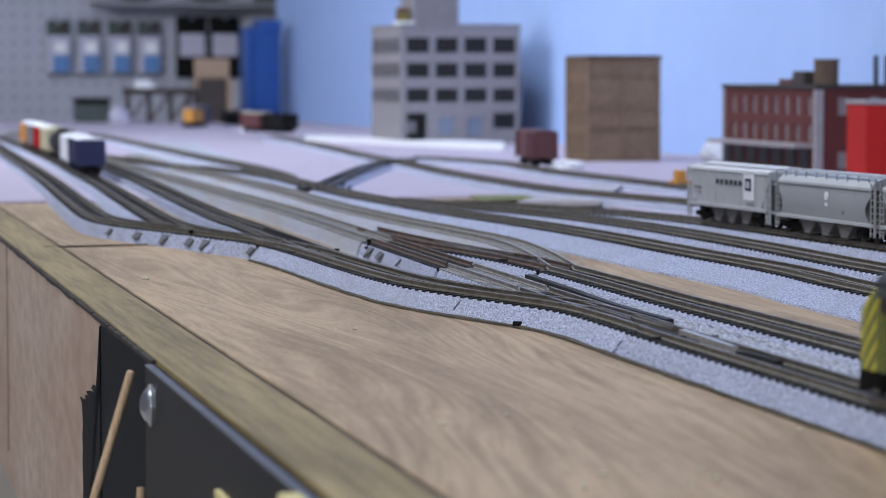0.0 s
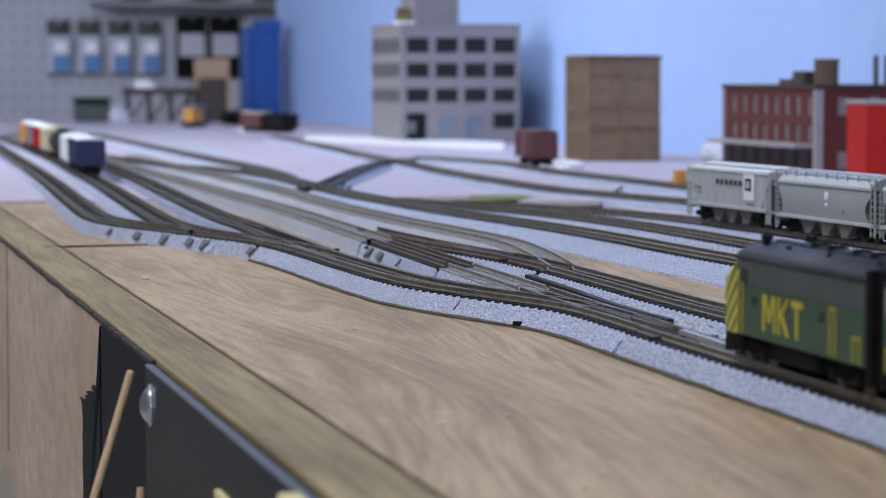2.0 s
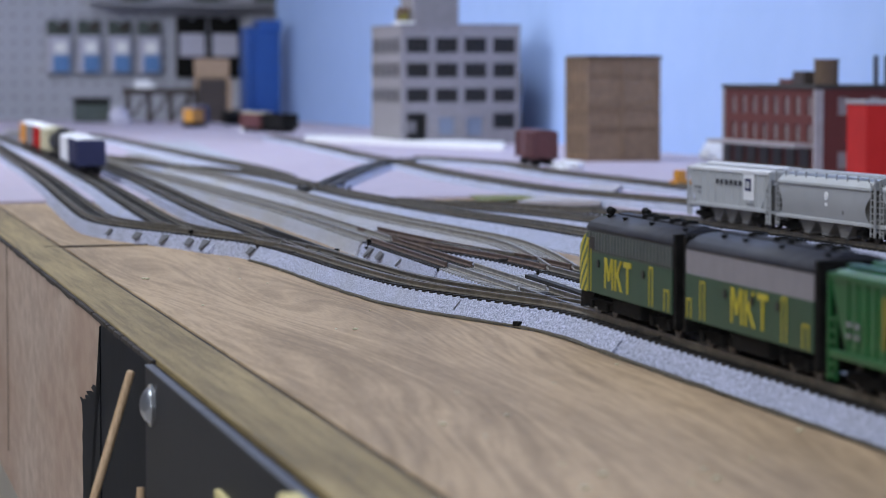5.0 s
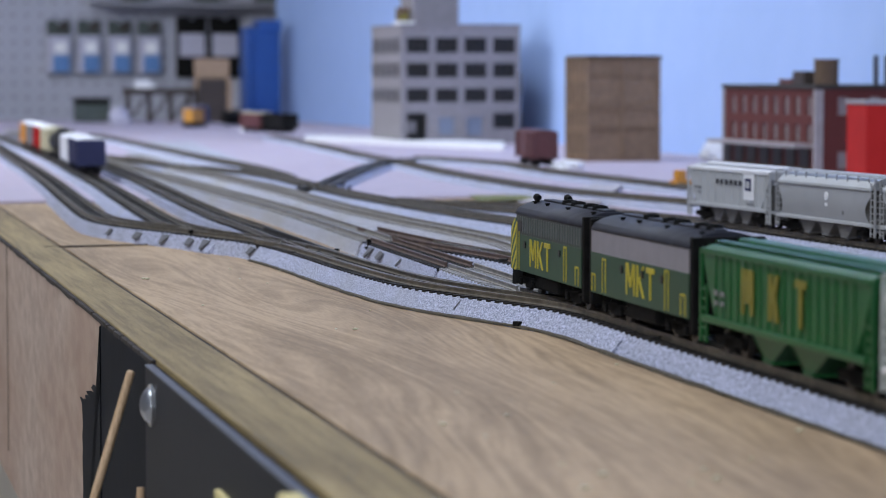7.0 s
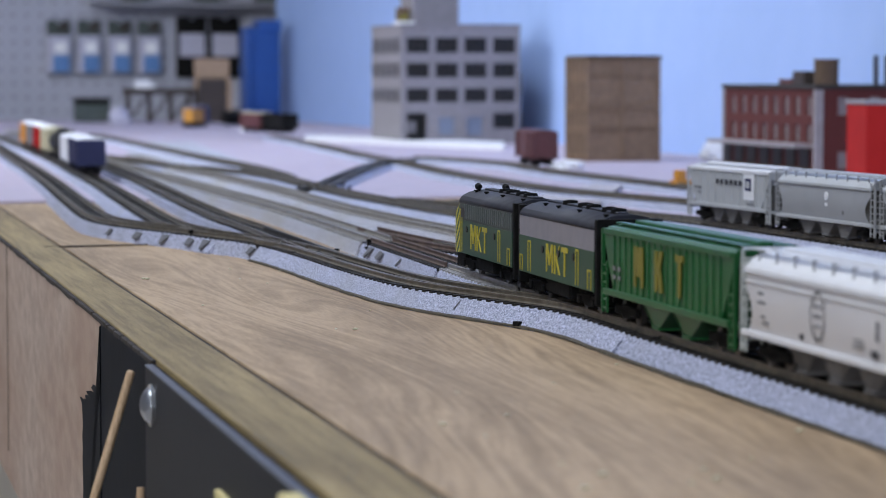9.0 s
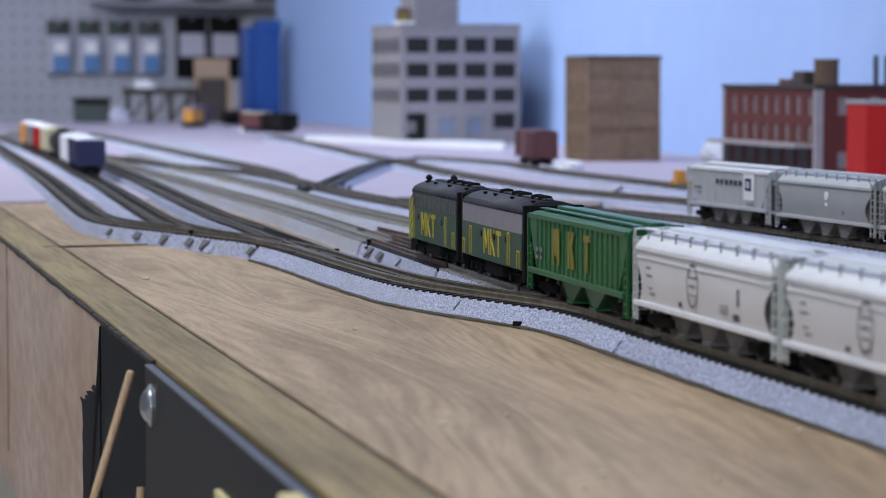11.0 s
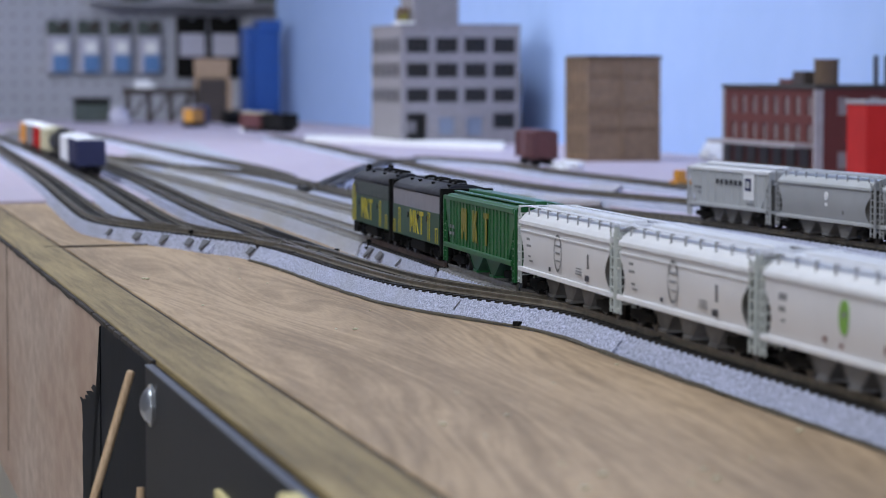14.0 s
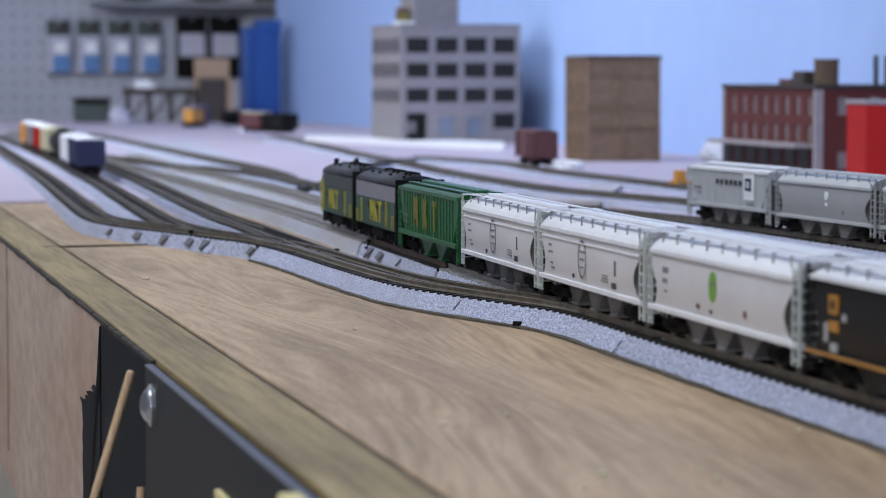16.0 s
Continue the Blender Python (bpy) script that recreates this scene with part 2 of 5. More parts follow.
M["beige"] = mat("beige_paint", (0.62, 0.56, 0.46), (0.56, 0.50, 0.41), 0.8, 20)


# plywood tops in bench axes: object origin set so that the grain follows the bench
def bench_board(name, u0, u1, v0, v1, z0, z1, material, label, category, kind="structure", bevel=0.0004):
    bm = boxes((v0, v1, u0, u1, z0, z1), bevel=bevel)
    ob = part(name, bm, material)
    ob.matrix_world = bench_pose(0, 0)
    return tagged(ob, label, category, "", kind)


bench_board("bench_top_near", -1.6, 0.6695, 0.0206, 0.72, -0.018, 0.0, M["ply"], "bare plywood bench top with swirling grain", "bench top")
bench_board("bench_top_mid", 0.6740, 1.085, 0.0206, 0.72, -0.018, 0.0, M["ply"], "second bare plywood bench panel beside the joint", "bench top")
bench_board("bench_top_far", 1.086, 4.135, -0.15, 0.72, -0.026, 0.0015, M["pink"], "pale pink foam board on the bench", "foam board")
bench_board("bench_edge_rail", -1.6, 1.084, 0.0, 0.0185, -0.09, 0.0004, M["strip"], "weathered pine edge board along the bench", "edge board")
bench_board("fascia", 0.3225, 0.6935, -0.0014, -0.0003, -0.1055, -0.0008, M["fascia"], "pale worn plywood fascia with stains", "fascia")
bench_board("fascia_end", 0.695, 1.084, -0.0014, -0.0003, -0.1055, -0.0008, M["fascia"], "pale plywood fascia end piece", "fascia")
bench_board("fascia_black", -0.8, 0.3215, -0.0014, -0.0003, -0.1055, -0.0008, M["black"], "black painted fascia panel", "fascia")
bench_board("foam_board", 0.45, 1.0845, 0.350, 0.7195, 0.0004, 0.0018, M["pink"], "pale pink foam sheet behind the yard", "foam board")
# dark strips laid in the two gaps stand in for the shade inside
bench_board("panel_gap", 0.6696, 0.6739, 0.0206, 0.30, -0.010, -0.0004, M["tandk"], "dark gap between two plywood panels", "gap")
bench_board("edge_gap", -1.6, 1.084, 0.0187, 0.0204, -0.010, -0.0004, M["tandk"], "dark filler strip as shade in the gap beside the edge board", "gap")
bench_board("wall_panel", 4.40, 4.45, -2.5, 0.60, -0.95, -0.30, M["beige"], "beige lower wall panel", "wall panel")
bench_board("floor", -4, 6, -4, 2, -1.0, -0.95, M["floor"], "pale concrete floor", "floor")
bench_board("ceiling", -4, 6, -4, 2, 1.5, 1.55, M["roomwall"], "white ceiling", "ceiling")
bench_board("wall_east", -4, 4.14, 0.72, 0.82, -0.95, 1.5, M["wall"], "sky blue painted backdrop wall", "wall")
bench_board("wall_north", 4.52, 4.62, -4, 0.82, -0.95, 1.5, M["peg"], "pale pegboard wall with rows of holes", "wall")
bench_board("wall_west", -4, 6, -4.1, -4.0, -0.95, 1.5, M["roomwall"], "white room wall", "wall")
bench_board("wall_south", -4.1, -4.0, -4, 0.82, -0.95, 1.5, M["roomwall"], "white room wall", "wall")

# ---- tracks ----
ROUTE = [(0.262, -0.20), (0.168, 0.21), (0.1160, 0.4349), (0.0932, 0.5349), (0.0745, 0.6158), (0.0559, 0.6966), (0.0384, 0.7776), (0.0216, 0.8589), (0.0048, 0.9402),
         (-0.0121, 1.0214), (-0.0288, 1.1027), (-0.0455, 1.1840), (-0.068, 1.29), (-0.092, 1.395), (-0.138, 1.585), (-0.200, 1.85), (-0.250, 2.06), (-0.36, 2.55), (-0.56, 3.45)]
MAIN = [(0.0559, 0.6966), (0.0418, 0.755), (0.027, 0.787), (0.010, 0.818), (-0.009, 0.860), (-0.031, 0.936), (-0.045, 0.99), (-0.059, 1.04), (-0.074, 1.082), (-0.0885, 1.108),
        (-0.1045, 1.138), (-0.1195, 1.164), (-0.1350, 1.190), (-0.1500, 1.221), (-0.1630, 1.262), (-0.1790, 1.336), (-0.2030, 1.4576), (-0.2505, 1.7013), (-0.2935, 1.9145), (-0.351, 2.1886), (-0.417, 2.512), (-0.58, 3.30)]


BEDW, BEDTOP = 0.0126, 0.0083
HOPPER_TRACK = [(0.274, 0.68), (0.194, 0.970), (0.1650, 1.075), (0.1370, 1.175), (0.107, 1.265), (0.06, 1.35), (0.0, 1.42)]
STRING_TRACK = [(-0.585, 3.40), (-0.4501, 2.7868), (-0.3888, 2.5122), (-0.3183, 2.1886), (-0.2554, 1.8792), (-0.2193, 1.7013), (-0.1725, 1.4576), (-0.1373, 1.2749), (-0.1211, 1.1996), (-0.1050, 1.150), (-0.0860, 1.104)]


def track(label, pts, bed="bed", tie="tie", rail="rail", pieces=0, bedw=BEDW, bedtop=BEDTOP, group="railway tracks", bed_z=0.0, start=0, y0=-9.0, y1=9.0, far=None, near=None):
    c = [p for p in spline(pts, 0.0052) if y0 <= p.y <= y1]
    root = thing("railway_track", Matrix.Identity(4), label, "railway track", group)
    z = bed_z
    nw = near or bedw
    fw, ft = (far, far - 0.0008) if far else (bedw, bedtop)
    mesh_part("roadbed", sweep(c, [(-nw, 0.0), (-nw + 0.0004, 0.0008 + z), (-bedtop, 0.0053 + z), (-bedtop + 0.0008, 0.0057 + z), (0, 0.0057 + z),
                                   (ft - 0.0008, 0.0057 + z), (ft, 0.0053 + z), (fw - 0.0001, 0.0006 + z), (fw, 0.0)], 0.0005), M[bed], root, "granular grey plastic ballast bed")
    for s in (-1, 1):
        g = s * 0.0046
        mesh_part("rail", sweep(c, [(g - 0.0006, 0.0062), (g - 0.0006, 0.0064), (g - 0.00025, 0.0067), (g - 0.00025, 0.0074), (g - 0.00045, 0.0076), (g - 0.00040, RAIL),
                                    (g + 0.00040, RAIL), (g + 0.00045, 0.0076), (g + 0.00025, 0.0074), (g + 0.00025, 0.0067), (g + 0.0006, 0.0064), (g + 0.0006, 0.0062)], z=z), M[rail], root)
    tg = tangents(c)
    n = 0
    tv, tf = [], []
    shared = None
    if pieces:
        bm = boxes((-0.0080, 0.0080, -0.0011, 0.0011, 0.0046, 0.0062))
        shared = bpy.data.meshes.new("tie")
        bm.to_mesh(shared)
        bm.free()
        shared.materials.append(M[tie])
    for i in range(0, len(c)):
        p, t = c[i], tg[i]
        side = Vector((t.y, -t.x, 0))
        if pieces and start <= i < start + pieces:
            ob = new("tie", shared)
            ob.parent = root
            ob.matrix_basis = Matrix.Translation(p + Vector((0, 0, z))) @ Matrix.Rotation(math.atan2(t.y, t.x) - math.pi / 2, 4, "Z")
            continue
        b = len(tv)
        for hz in (0.0046 + z, 0.0062 + z):
            for a, d in ((-1, -1), (1, -1), (1, 1), (-1, 1)):
                tv.append(tuple(p + side * (0.0080 * a) + t * (0.0011 * d) + Vector((0, 0, hz))))
        tf += [(b + 4, b + 5, b + 6, b + 7), (b, b + 1, b + 5, b + 4), (b + 1, b + 2, b + 6, b + 5), (b + 2, b + 3, b + 7, b + 6), (b + 3, b, b + 4, b + 7)]
    me = bpy.data.meshes.new("tie_strip")
    me.from_pydata(tv, [], tf)
    o = mesh_part("tie_strip", me, M[tie], root)
    tagged(o, kind="stuff")
    return root


track("main route of dark track on pale grey ballast", ROUTE, y1=0.828, pieces=210, near=0.0110)
track("short pale track piece with shiny rails", ROUTE, y0=0.828, y1=0.936, tie="tiepale", rail="railpale", near=0.0108)
track("turnout track with rusty brown rails", ROUTE, y0=0.936, y1=1.085, rail="railrust", near=0.0102)
track("aged tan track leading to the far yard", ROUTE, y0=1.085, bed="bedtan", tie="tiepale", rail="railpale", near=0.0102)
track("front line of dark track on pale grey ballast", MAIN, y1=1.06, pieces=110, bed_z=0.0002, near=0.0124)
track("dark track curving into the far yard", MAIN, y0=1.06, pieces=110, bed_z=0.0002, near=0.0104)
SIDING = [(0.141, 0.48), (0.1065, 0.6355), (0.0917, 0.700), (0.0816, 0.743), (0.0701, 0.7915), (0.0573, 0.8515), (0.0422, 0.9186), (0.0281, 0.9716), (0.0142, 1.0105), (-0.0009, 1.0526), (-0.0185, 1.110), (-0.033, 1.165)]
track("siding of dark track on granular grey ballast", SIDING, y1=0.925, bed_z=-0.0002, far=0.0088, pieces=110)
track("turnout leg with rusty brown rails", SIDING, y0=0.925, rail="railrust", bed_z=-0.0002, far=0.0088)
track("dark yard track behind the bare wooden strip", [(0.20, 0.55), (0.137, 0.82), (0.12, 0.913), (0.093, 1.016), (0.074, 1.092), (0.053, 1.167), (0.029, 1.242), (0.004, 1.317), (-0.027, 1.427), (-0.063, 1.565), (-0.108, 1.77), (-0.137, 1.87), (-0.170, 1.945), (-0.212, 2.03), (-0.30, 2.3)], bed_z=0.0001, pieces=220, near=0.0195)
track("yard track between two grey ballast shoulders", [(0.225, 0.62), (0.154, 0.919), (0.130, 1.033), (0.102, 1.149), (0.082, 1.218), (0.059, 1.284), (0.033, 1.34), (0.003, 1.395), (-0.030, 1.455)], bed_z=-0.0001, pieces=170)
track("track under the parked grey hopper cars", HOPPER_TRACK, pieces=150)
track("aged pale track with tarnished rails", [(0.042, 0.925), (0.036, 1.005), (0.025, 1.085), (0.004, 1.162), (-0.023, 1.257), (-0.054, 1.382), (-0.096, 1.581), (-0.147, 1.793), (-0.194, 1.965), (-0.27, 2.3)], bed="bedtan", tie="tiepale", rail="railpale", bed_z=-0.0003)
track("yard track under the parked freight cars", STRING_TRACK, near=0.0165, bed_z=-0.0001)
track("inner yard track with dark ties", [(-0.52, 3.20), (-0.353, 2.5122), (-0.2876, 2.1886), (-0.2329, 1.9145), (-0.1858, 1.6825), (-0.1424, 1.4576), (-0.1061, 1.2749), (-0.0875, 1.1949), (-0.0731, 1.1285), (-0.0601, 1.0691), (-0.0451, 1.0022), (-0.0382, 0.9734), (-0.0265, 0.9288), (-0.0160, 0.8907), (-0.0063, 0.8629), (0.0029, 0.8414), (0.0130, 0.818)], bed_z=-0.0002, near=0.0150, far=0.0095, pieces=150, start=330)
track("far curving track across the foam board", [(-0.42, 3.2), (-0.307, 2.707), (-0.211, 2.286), (-0.141, 1.99), (-0.105, 1.80)], bed_z=-0.0003)
track("connecting track crossing the foam board", [(-0.083, 1.60), (-0.075, 1.66), (-0.065, 1.869), (-0.051, 2.07), (-0.029, 2.2)], bed_z=-0.0002)
track("rear track along the foam board", [(-0.20, 3.1), (-0.128, 2.684), (-0.065, 2.286), (-0.028, 2.084), (0.006, 1.869), (0.042, 1.694), (0.072, 1.573), (0.105, 1.49), (0.165, 1.34), (0.26, 1.05)])
track("rearmost siding beside the tall buildings", [(-0.02, 2.25), (0.025, 2.15), (0.056, 2.06), (0.070, 1.96), (0.092, 1.85), (0.118, 1.752), (0.16, 1.58), (0.22, 1.3)], bed_z=-0.0002)

# dark olive lip under the front ballast edge
lip_curve = [p for p in spline(ROUTE, 0.006) if 0.42 < p.y < 0.70][:-1] + [p for p in spline(MAIN, 0.006) if 0.70 <= p.y < 1.06]
lip_me = sweep(lip_curve, [(-0.0131, 0.0002), (-0.0130, 0.0007), (-0.0122, 0.0010), (-0.0105, 0.0002)], 0.0004)
lip_me.materials.append(M["olive"])
tagged(new("cork_lip", lip_me), "thin dark olive lip under the ballast edge", "cork strip")

# loose granular ballast between the main route and the siding
c_ = [p for p in spline(SIDING, 0.0012) if p.y < 0.93]
me_ = sweep(c_, [(-0.0235 + 0.0012 * k, 0.0034 + 0.0001 * min(k, 8)) for k in range(13)], 0.0016)
ob_ = new("loose_ballast", me_)
me_.materials.append(M["gravel"])
tagged(ob_, "loose rough grey ballast between the tracks", "ballast", "", "stuff")


def turnout_fittings(curve_pts, y0, y1, lab):
    """Black base plates, guard rails and a throw bar of one turnout."""
    c = [p for p in spline(curve_pts, 0.003) if y0 <= p.y <= y1]
    root = thing("turnout_fittings", Matrix.Identity(4), lab, "turnout", "turnouts")
    mesh_part("base_plate", sweep(c, [(-0.0040, 0.0058), (-0.0039, 0.0066), (0.0039, 0.0066), (0.0040, 0.0058)]), M["tie"], root)
    n = len(c)
    for s, a, b in ((-1, 0.25, 0.6), (1, 0.25, 0.6), (-0.3, 0.45, 0.85), (0.25, 0.5, 0.95)):
        seg = c[int(n * a):int(n * b)]
        g = s * 0.0034
        mesh_part("guard_rail", sweep(seg, [(g - 0.0004, 0.0060), (g - 0.0003, 0.0079), (g + 0.0003, 0.0079), (g + 0.0004, 0.0060)]), M["rail"], root)
    p, t = c[int(n * 0.12)], tangents(c)[int(n * 0.12)]
    bar = part("throw_bar", boxes((-0.0080, 0.0105, -0.0009, 0.0009, 0.0058, 0.0069), bevel=0.0002), M["tie"], root)
    bar.matrix_basis = Matrix.Translation(p) @ Matrix.Rotation(math.atan2(t.y, t.x) - math.pi / 2, 4, "Z")


turnout_fittings(ROUTE, 0.665, 0.775, "black turnout plates with guard rails on the main route")
turnout_fittings(SIDING, 0.955, 1.075, "black turnout plates with guard rails on the siding")
turnout_fittings(MAIN, 1.00, 1.115, "black turnout plates with guard rails on the front line")



def closure_rail(pts, half, z1, material, lab):
    """A plastic or metal strip of a turnout, lying along plan points."""
    me = sweep(spline(pts, 0.004), [(-half, 0.0058), (-half * 0.9, z1), (half * 0.9, z1), (half, 0.0058)])
    me.materials.append(M[material])
    tagged(new("closure_rail", me), lab, "turnout rail", "turnout rails")


closure_rail([(0.0284, 0.8821), (0.0397, 0.8228), (0.05, 0.7652), (0.062, 0.7151)], 0.0013, 0.0076, "tie", "black plastic guide rail of the turnout")
closure_rail([(0.0358, 0.7769), (0.0483, 0.7393), (0.0612, 0.6893)], 0.0010, 0.0074, "rail", "olive closure rail of the turnout")
closure_rail([(0.0618, 0.6832), (0.0665, 0.661), (0.0712, 0.6362)], 0.0010, 0.0080, "shine", "bright worn closure rail of the turnout")
closure_rail([(0.0719, 0.6375), (0.0758, 0.627), (0.0789, 0.6144)], 0.0018, 0.0072, "tie", "black throw bar plate of the turnout")
closure_rail([(-0.0757, 1.0698), (-0.0578, 1.0269), (-0.0398, 0.9624)], 0.0008, 0.0080, "rail", "olive closure rail of the front turnout")
closure_rail([(-0.0781, 1.1675), (-0.0587, 1.085), (-0.0415, 1.0034)], 0.0010, 0.0076, "tie", "black plastic guide rail of the front turnout")


# ---- paints and building materials ----
M["conc"] = mat("grey_concrete", (0.245, 0.225, 0.245), (0.21, 0.195, 0.21), 0.85, 90, bump=0.2, c3=(0.20, 0.19, 0.20), coarse=18)
M["tan"] = mat("tan_card", (0.26, 0.175, 0.115), (0.21, 0.14, 0.092), 0.85, 160, bump=0.2, c3=(0.16, 0.10, 0.06), coarse=25)
M["tandark"] = mat("brown_card_trim", (0.13, 0.085, 0.055), (0.10, 0.065, 0.04), 0.85, 160)
M["brick"] = mat("dark_red_brick", (0.125, 0.024, 0.021), (0.08, 0.017, 0.015), 0.85, 700, bump=0.3, c3=(0.09, 0.02, 0.02), coarse=40)
M["trim"] = mat("grey_trim", (0.34, 0.31, 0.32), (0.28, 0.26, 0.27), 0.7, 200)
M["pane"] = mat("dark_window_glass", (0.014, 0.013, 0.014), (0.009, 0.009, 0.009), 0.4, 100, spec=0.3)
M["panepale"] = mat("dusty_window_glass", (0.26, 0.23, 0.23), (0.20, 0.17, 0.17), 0.4, 200)
M["paneblue"] = mat("blue_tinted_glass", (0.19, 0.22, 0.30), (0.17, 0.20, 0.27), 0.35, 100)
M["roofdark"] = mat("tar_roof", (0.05, 0.045, 0.042), (0.035, 0.03, 0.03), 0.85, 200, bump=0.2)
M["red"] = mat("red_plastic", (0.46, 0.020, 0.018), (0.41, 0.018, 0.016), 0.7, 60, spec=0.15)
M["white"] = mat("white_card", (0.80, 0.80, 0.82), (0.74, 0.74, 0.76), 0.7, 50)
M["cream"] = mat("cream_plastic", (0.60, 0.55, 0.38), (0.54, 0.50, 0.34), 0.6, 60)
M["orange"] = mat("orange_plastic", (0.62, 0.28, 0.04), (0.55, 0.24, 0.035), 0.5, 60)
M["locogreen"] = mat("dark_green_car_paint", (0.020, 0.066, 0.034), (0.016, 0.056, 0.028), 0.45, 120, c3=(0.026, 0.062, 0.034), coarse=60)
M["cargreen"] = mat("bright_green_car_paint", (0.010, 0.105, 0.026), (0.008, 0.085, 0.021), 0.38, 120, c3=(0.01, 0.085, 0.025), coarse=40)
M["locoroof"] = mat("charcoal_roof_paint", (0.030, 0.031, 0.042), (0.021, 0.022, 0.031), 0.6, 200, c3=(0.042, 0.042, 0.052), coarse=60, spec=0.3)
M["grille"] = mat("dark_grille_metal", (0.050, 0.058, 0.056), (0.038, 0.044, 0.043), 0.5, 200)
M["louvre"] = mat("grey_green_louvre", (0.088, 0.104, 0.098), (0.07, 0.083, 0.08), 0.5, 200)
M["silver"] = mat("silver_band_paint", (0.24, 0.225, 0.25), (0.21, 0.20, 0.22), 0.45, 200)
M["yellow"] = mat("yellow_marking", (0.46, 0.385, 0.03), (0.40, 0.33, 0.025), 0.5, 200)
M["gold"] = mat("gold_marking", (0.20, 0.175, 0.02), (0.16, 0.14, 0.016), 0.5, 200)
M["under"] = mat("black_underframe", (0.008, 0.0075, 0.0075), (0.004, 0.004, 0.004), 0.75, 300, bump=0.2, island=0.2, spec=0.12)
M["wheel"] = mat("dark_wheel_metal", (0.06, 0.055, 0.05), (0.035, 0.03, 0.03), 0.4, 300, metal=0.5)
M["whitecar"] = mat("pale_grey_car_paint", (0.63, 0.615, 0.625), (0.59, 0.575, 0.585), 0.40, 80, c3=(0.46, 0.44, 0.445), coarse=40)
M["whiteroof"] = mat("white_roof_paint", (0.72, 0.72, 0.74), (0.66, 0.66, 0.68), 0.45, 150)
M["greycar"] = mat("light_grey_car_paint", (0.44, 0.45, 0.46), (0.40, 0.41, 0.42), 0.42, 80, c3=(0.33, 0.34, 0.35), coarse=40)
M["midgrey"] = mat("mid_grey_car_paint", (0.33, 0.335, 0.345), (0.30, 0.305, 0.31), 0.42, 80, c3=(0.27, 0.27, 0.275), coarse=40)
M["blackcar"] = mat("black_car_paint", (0.0085, 0.008, 0.0075), (0.006, 0.0058, 0.0055), 0.5, 100, spec=0.22)
M["amber"] = mat("amber_marking", (0.46, 0.21, 0.03), (0.40, 0.18, 0.025), 0.5, 200)
# dark grey that paints the shade at the car ends into the colour
M["endshade"] = mat("shade_toned_end_sheet", (0.10, 0.096, 0.09), (0.07, 0.067, 0.063), 0.7, 200)
M["ladder"] = mat("grey_green_ladder_paint", (0.52, 0.55, 0.53), (0.44, 0.47, 0.45), 0.5, 200)
# near-black tone painting the shadow on the chute slopes
M["chutedark"] = mat("slope_shade_colour", (0.075, 0.07, 0.068), (0.05, 0.047, 0.046), 0.7, 200)
# body grey lowered to hold the shade below the car
M["bay"] = mat("shade_grey_bay_paint", (0.15, 0.148, 0.15), (0.10, 0.098, 0.10), 0.6, 200, c3=(0.16, 0.155, 0.155), coarse=90)
# darker copy of the car green, with the shade painted in
M["greendark"] = mat("shaded_green_paint", (0.006, 0.05, 0.015), (0.005, 0.04, 0.012), 0.6, 120)
M["strut"] = mat("grey_strut_paint", (0.30, 0.30, 0.31), (0.24, 0.24, 0.25), 0.55, 200)
M["mark"] = mat("grey_marking", (0.22, 0.22, 0.23), (0.18, 0.18, 0.19), 0.6, 200)
M["markdark"] = mat("dark_marking", (0.05, 0.05, 0.06), (0.04, 0.04, 0.05), 0.6, 200)
M["logogreen"] = mat("green_marking", (0.17, 0.35, 0.05), (0.15, 0.31, 0.05), 0.6, 200)
M["navy"] = mat("navy_car_paint", (0.018, 0.022, 0.085), (0.014, 0.018, 0.07), 0.5, 100)
M["maroon"] = mat("maroon_car_paint", (0.13, 0.045, 0.048), (0.10, 0.036, 0.04), 0.6, 150)
M["brownred"] = mat("brown_red_car_paint", (0.17, 0.05, 0.04), (0.14, 0.04, 0.03), 0.6, 150)
M["binblue"] = mat("blue_plastic_bin", (0.010, 0.070, 0.30), (0.009, 0.06, 0.26), 0.4, 60)
M["cardboard"] = mat("cardboard", (0.36, 0.25, 0.17), (0.31, 0.21, 0.14), 0.85, 80)
M["darkbrown"] = mat("dark_brown_plastic", (0.05, 0.035, 0.03), (0.035, 0.025, 0.02), 0.6, 80)
M["packgreen"] = mat("dark_green_card", (0.055, 0.07, 0.06), (0.04, 0.055, 0.05), 0.6, 60)
M["packblue"] = mat("blue_card", (0.10, 0.22, 0.46), (0.08, 0.18, 0.40), 0.5, 60)
M["packpale"] = mat("pale_card", (0.46, 0.45, 0.55), (0.40, 0.39, 0.48), 0.5, 60)
M["grass"] = mat("green_grass_mat", (0.22, 0.225, 0.095), (0.15, 0.155, 0.06), 0.9, 900, bump=0.8)
M["roadgrey"] = mat("pale_roadway", (0.44, 0.41, 0.43), (0.39, 0.36, 0.38), 0.85, 200, bump=0.2)
M["yellowpad"] = mat("yellow_paper", (0.66, 0.56, 0.26), (0.60, 0.50, 0.22), 0.7, 60)
M["plate"] = mat("slate_metal_plate", (0.0055, 0.006, 0.0090), (0.0035, 0.004, 0.006), 0.5, 120, spec=0.3)
# car paint darkened to grey for the shade under the sill
M["chute"] = mat("shade_grey_chute", (0.12, 0.115, 0.11), (0.07, 0.067, 0.065), 0.7, 200, c3=(0.22, 0.21, 0.205), coarse=120)
M["shelfgrey"] = mat("grey_metal_shelf", (0.27, 0.27, 0.30), (0.23, 0.23, 0.26), 0.5, 60)


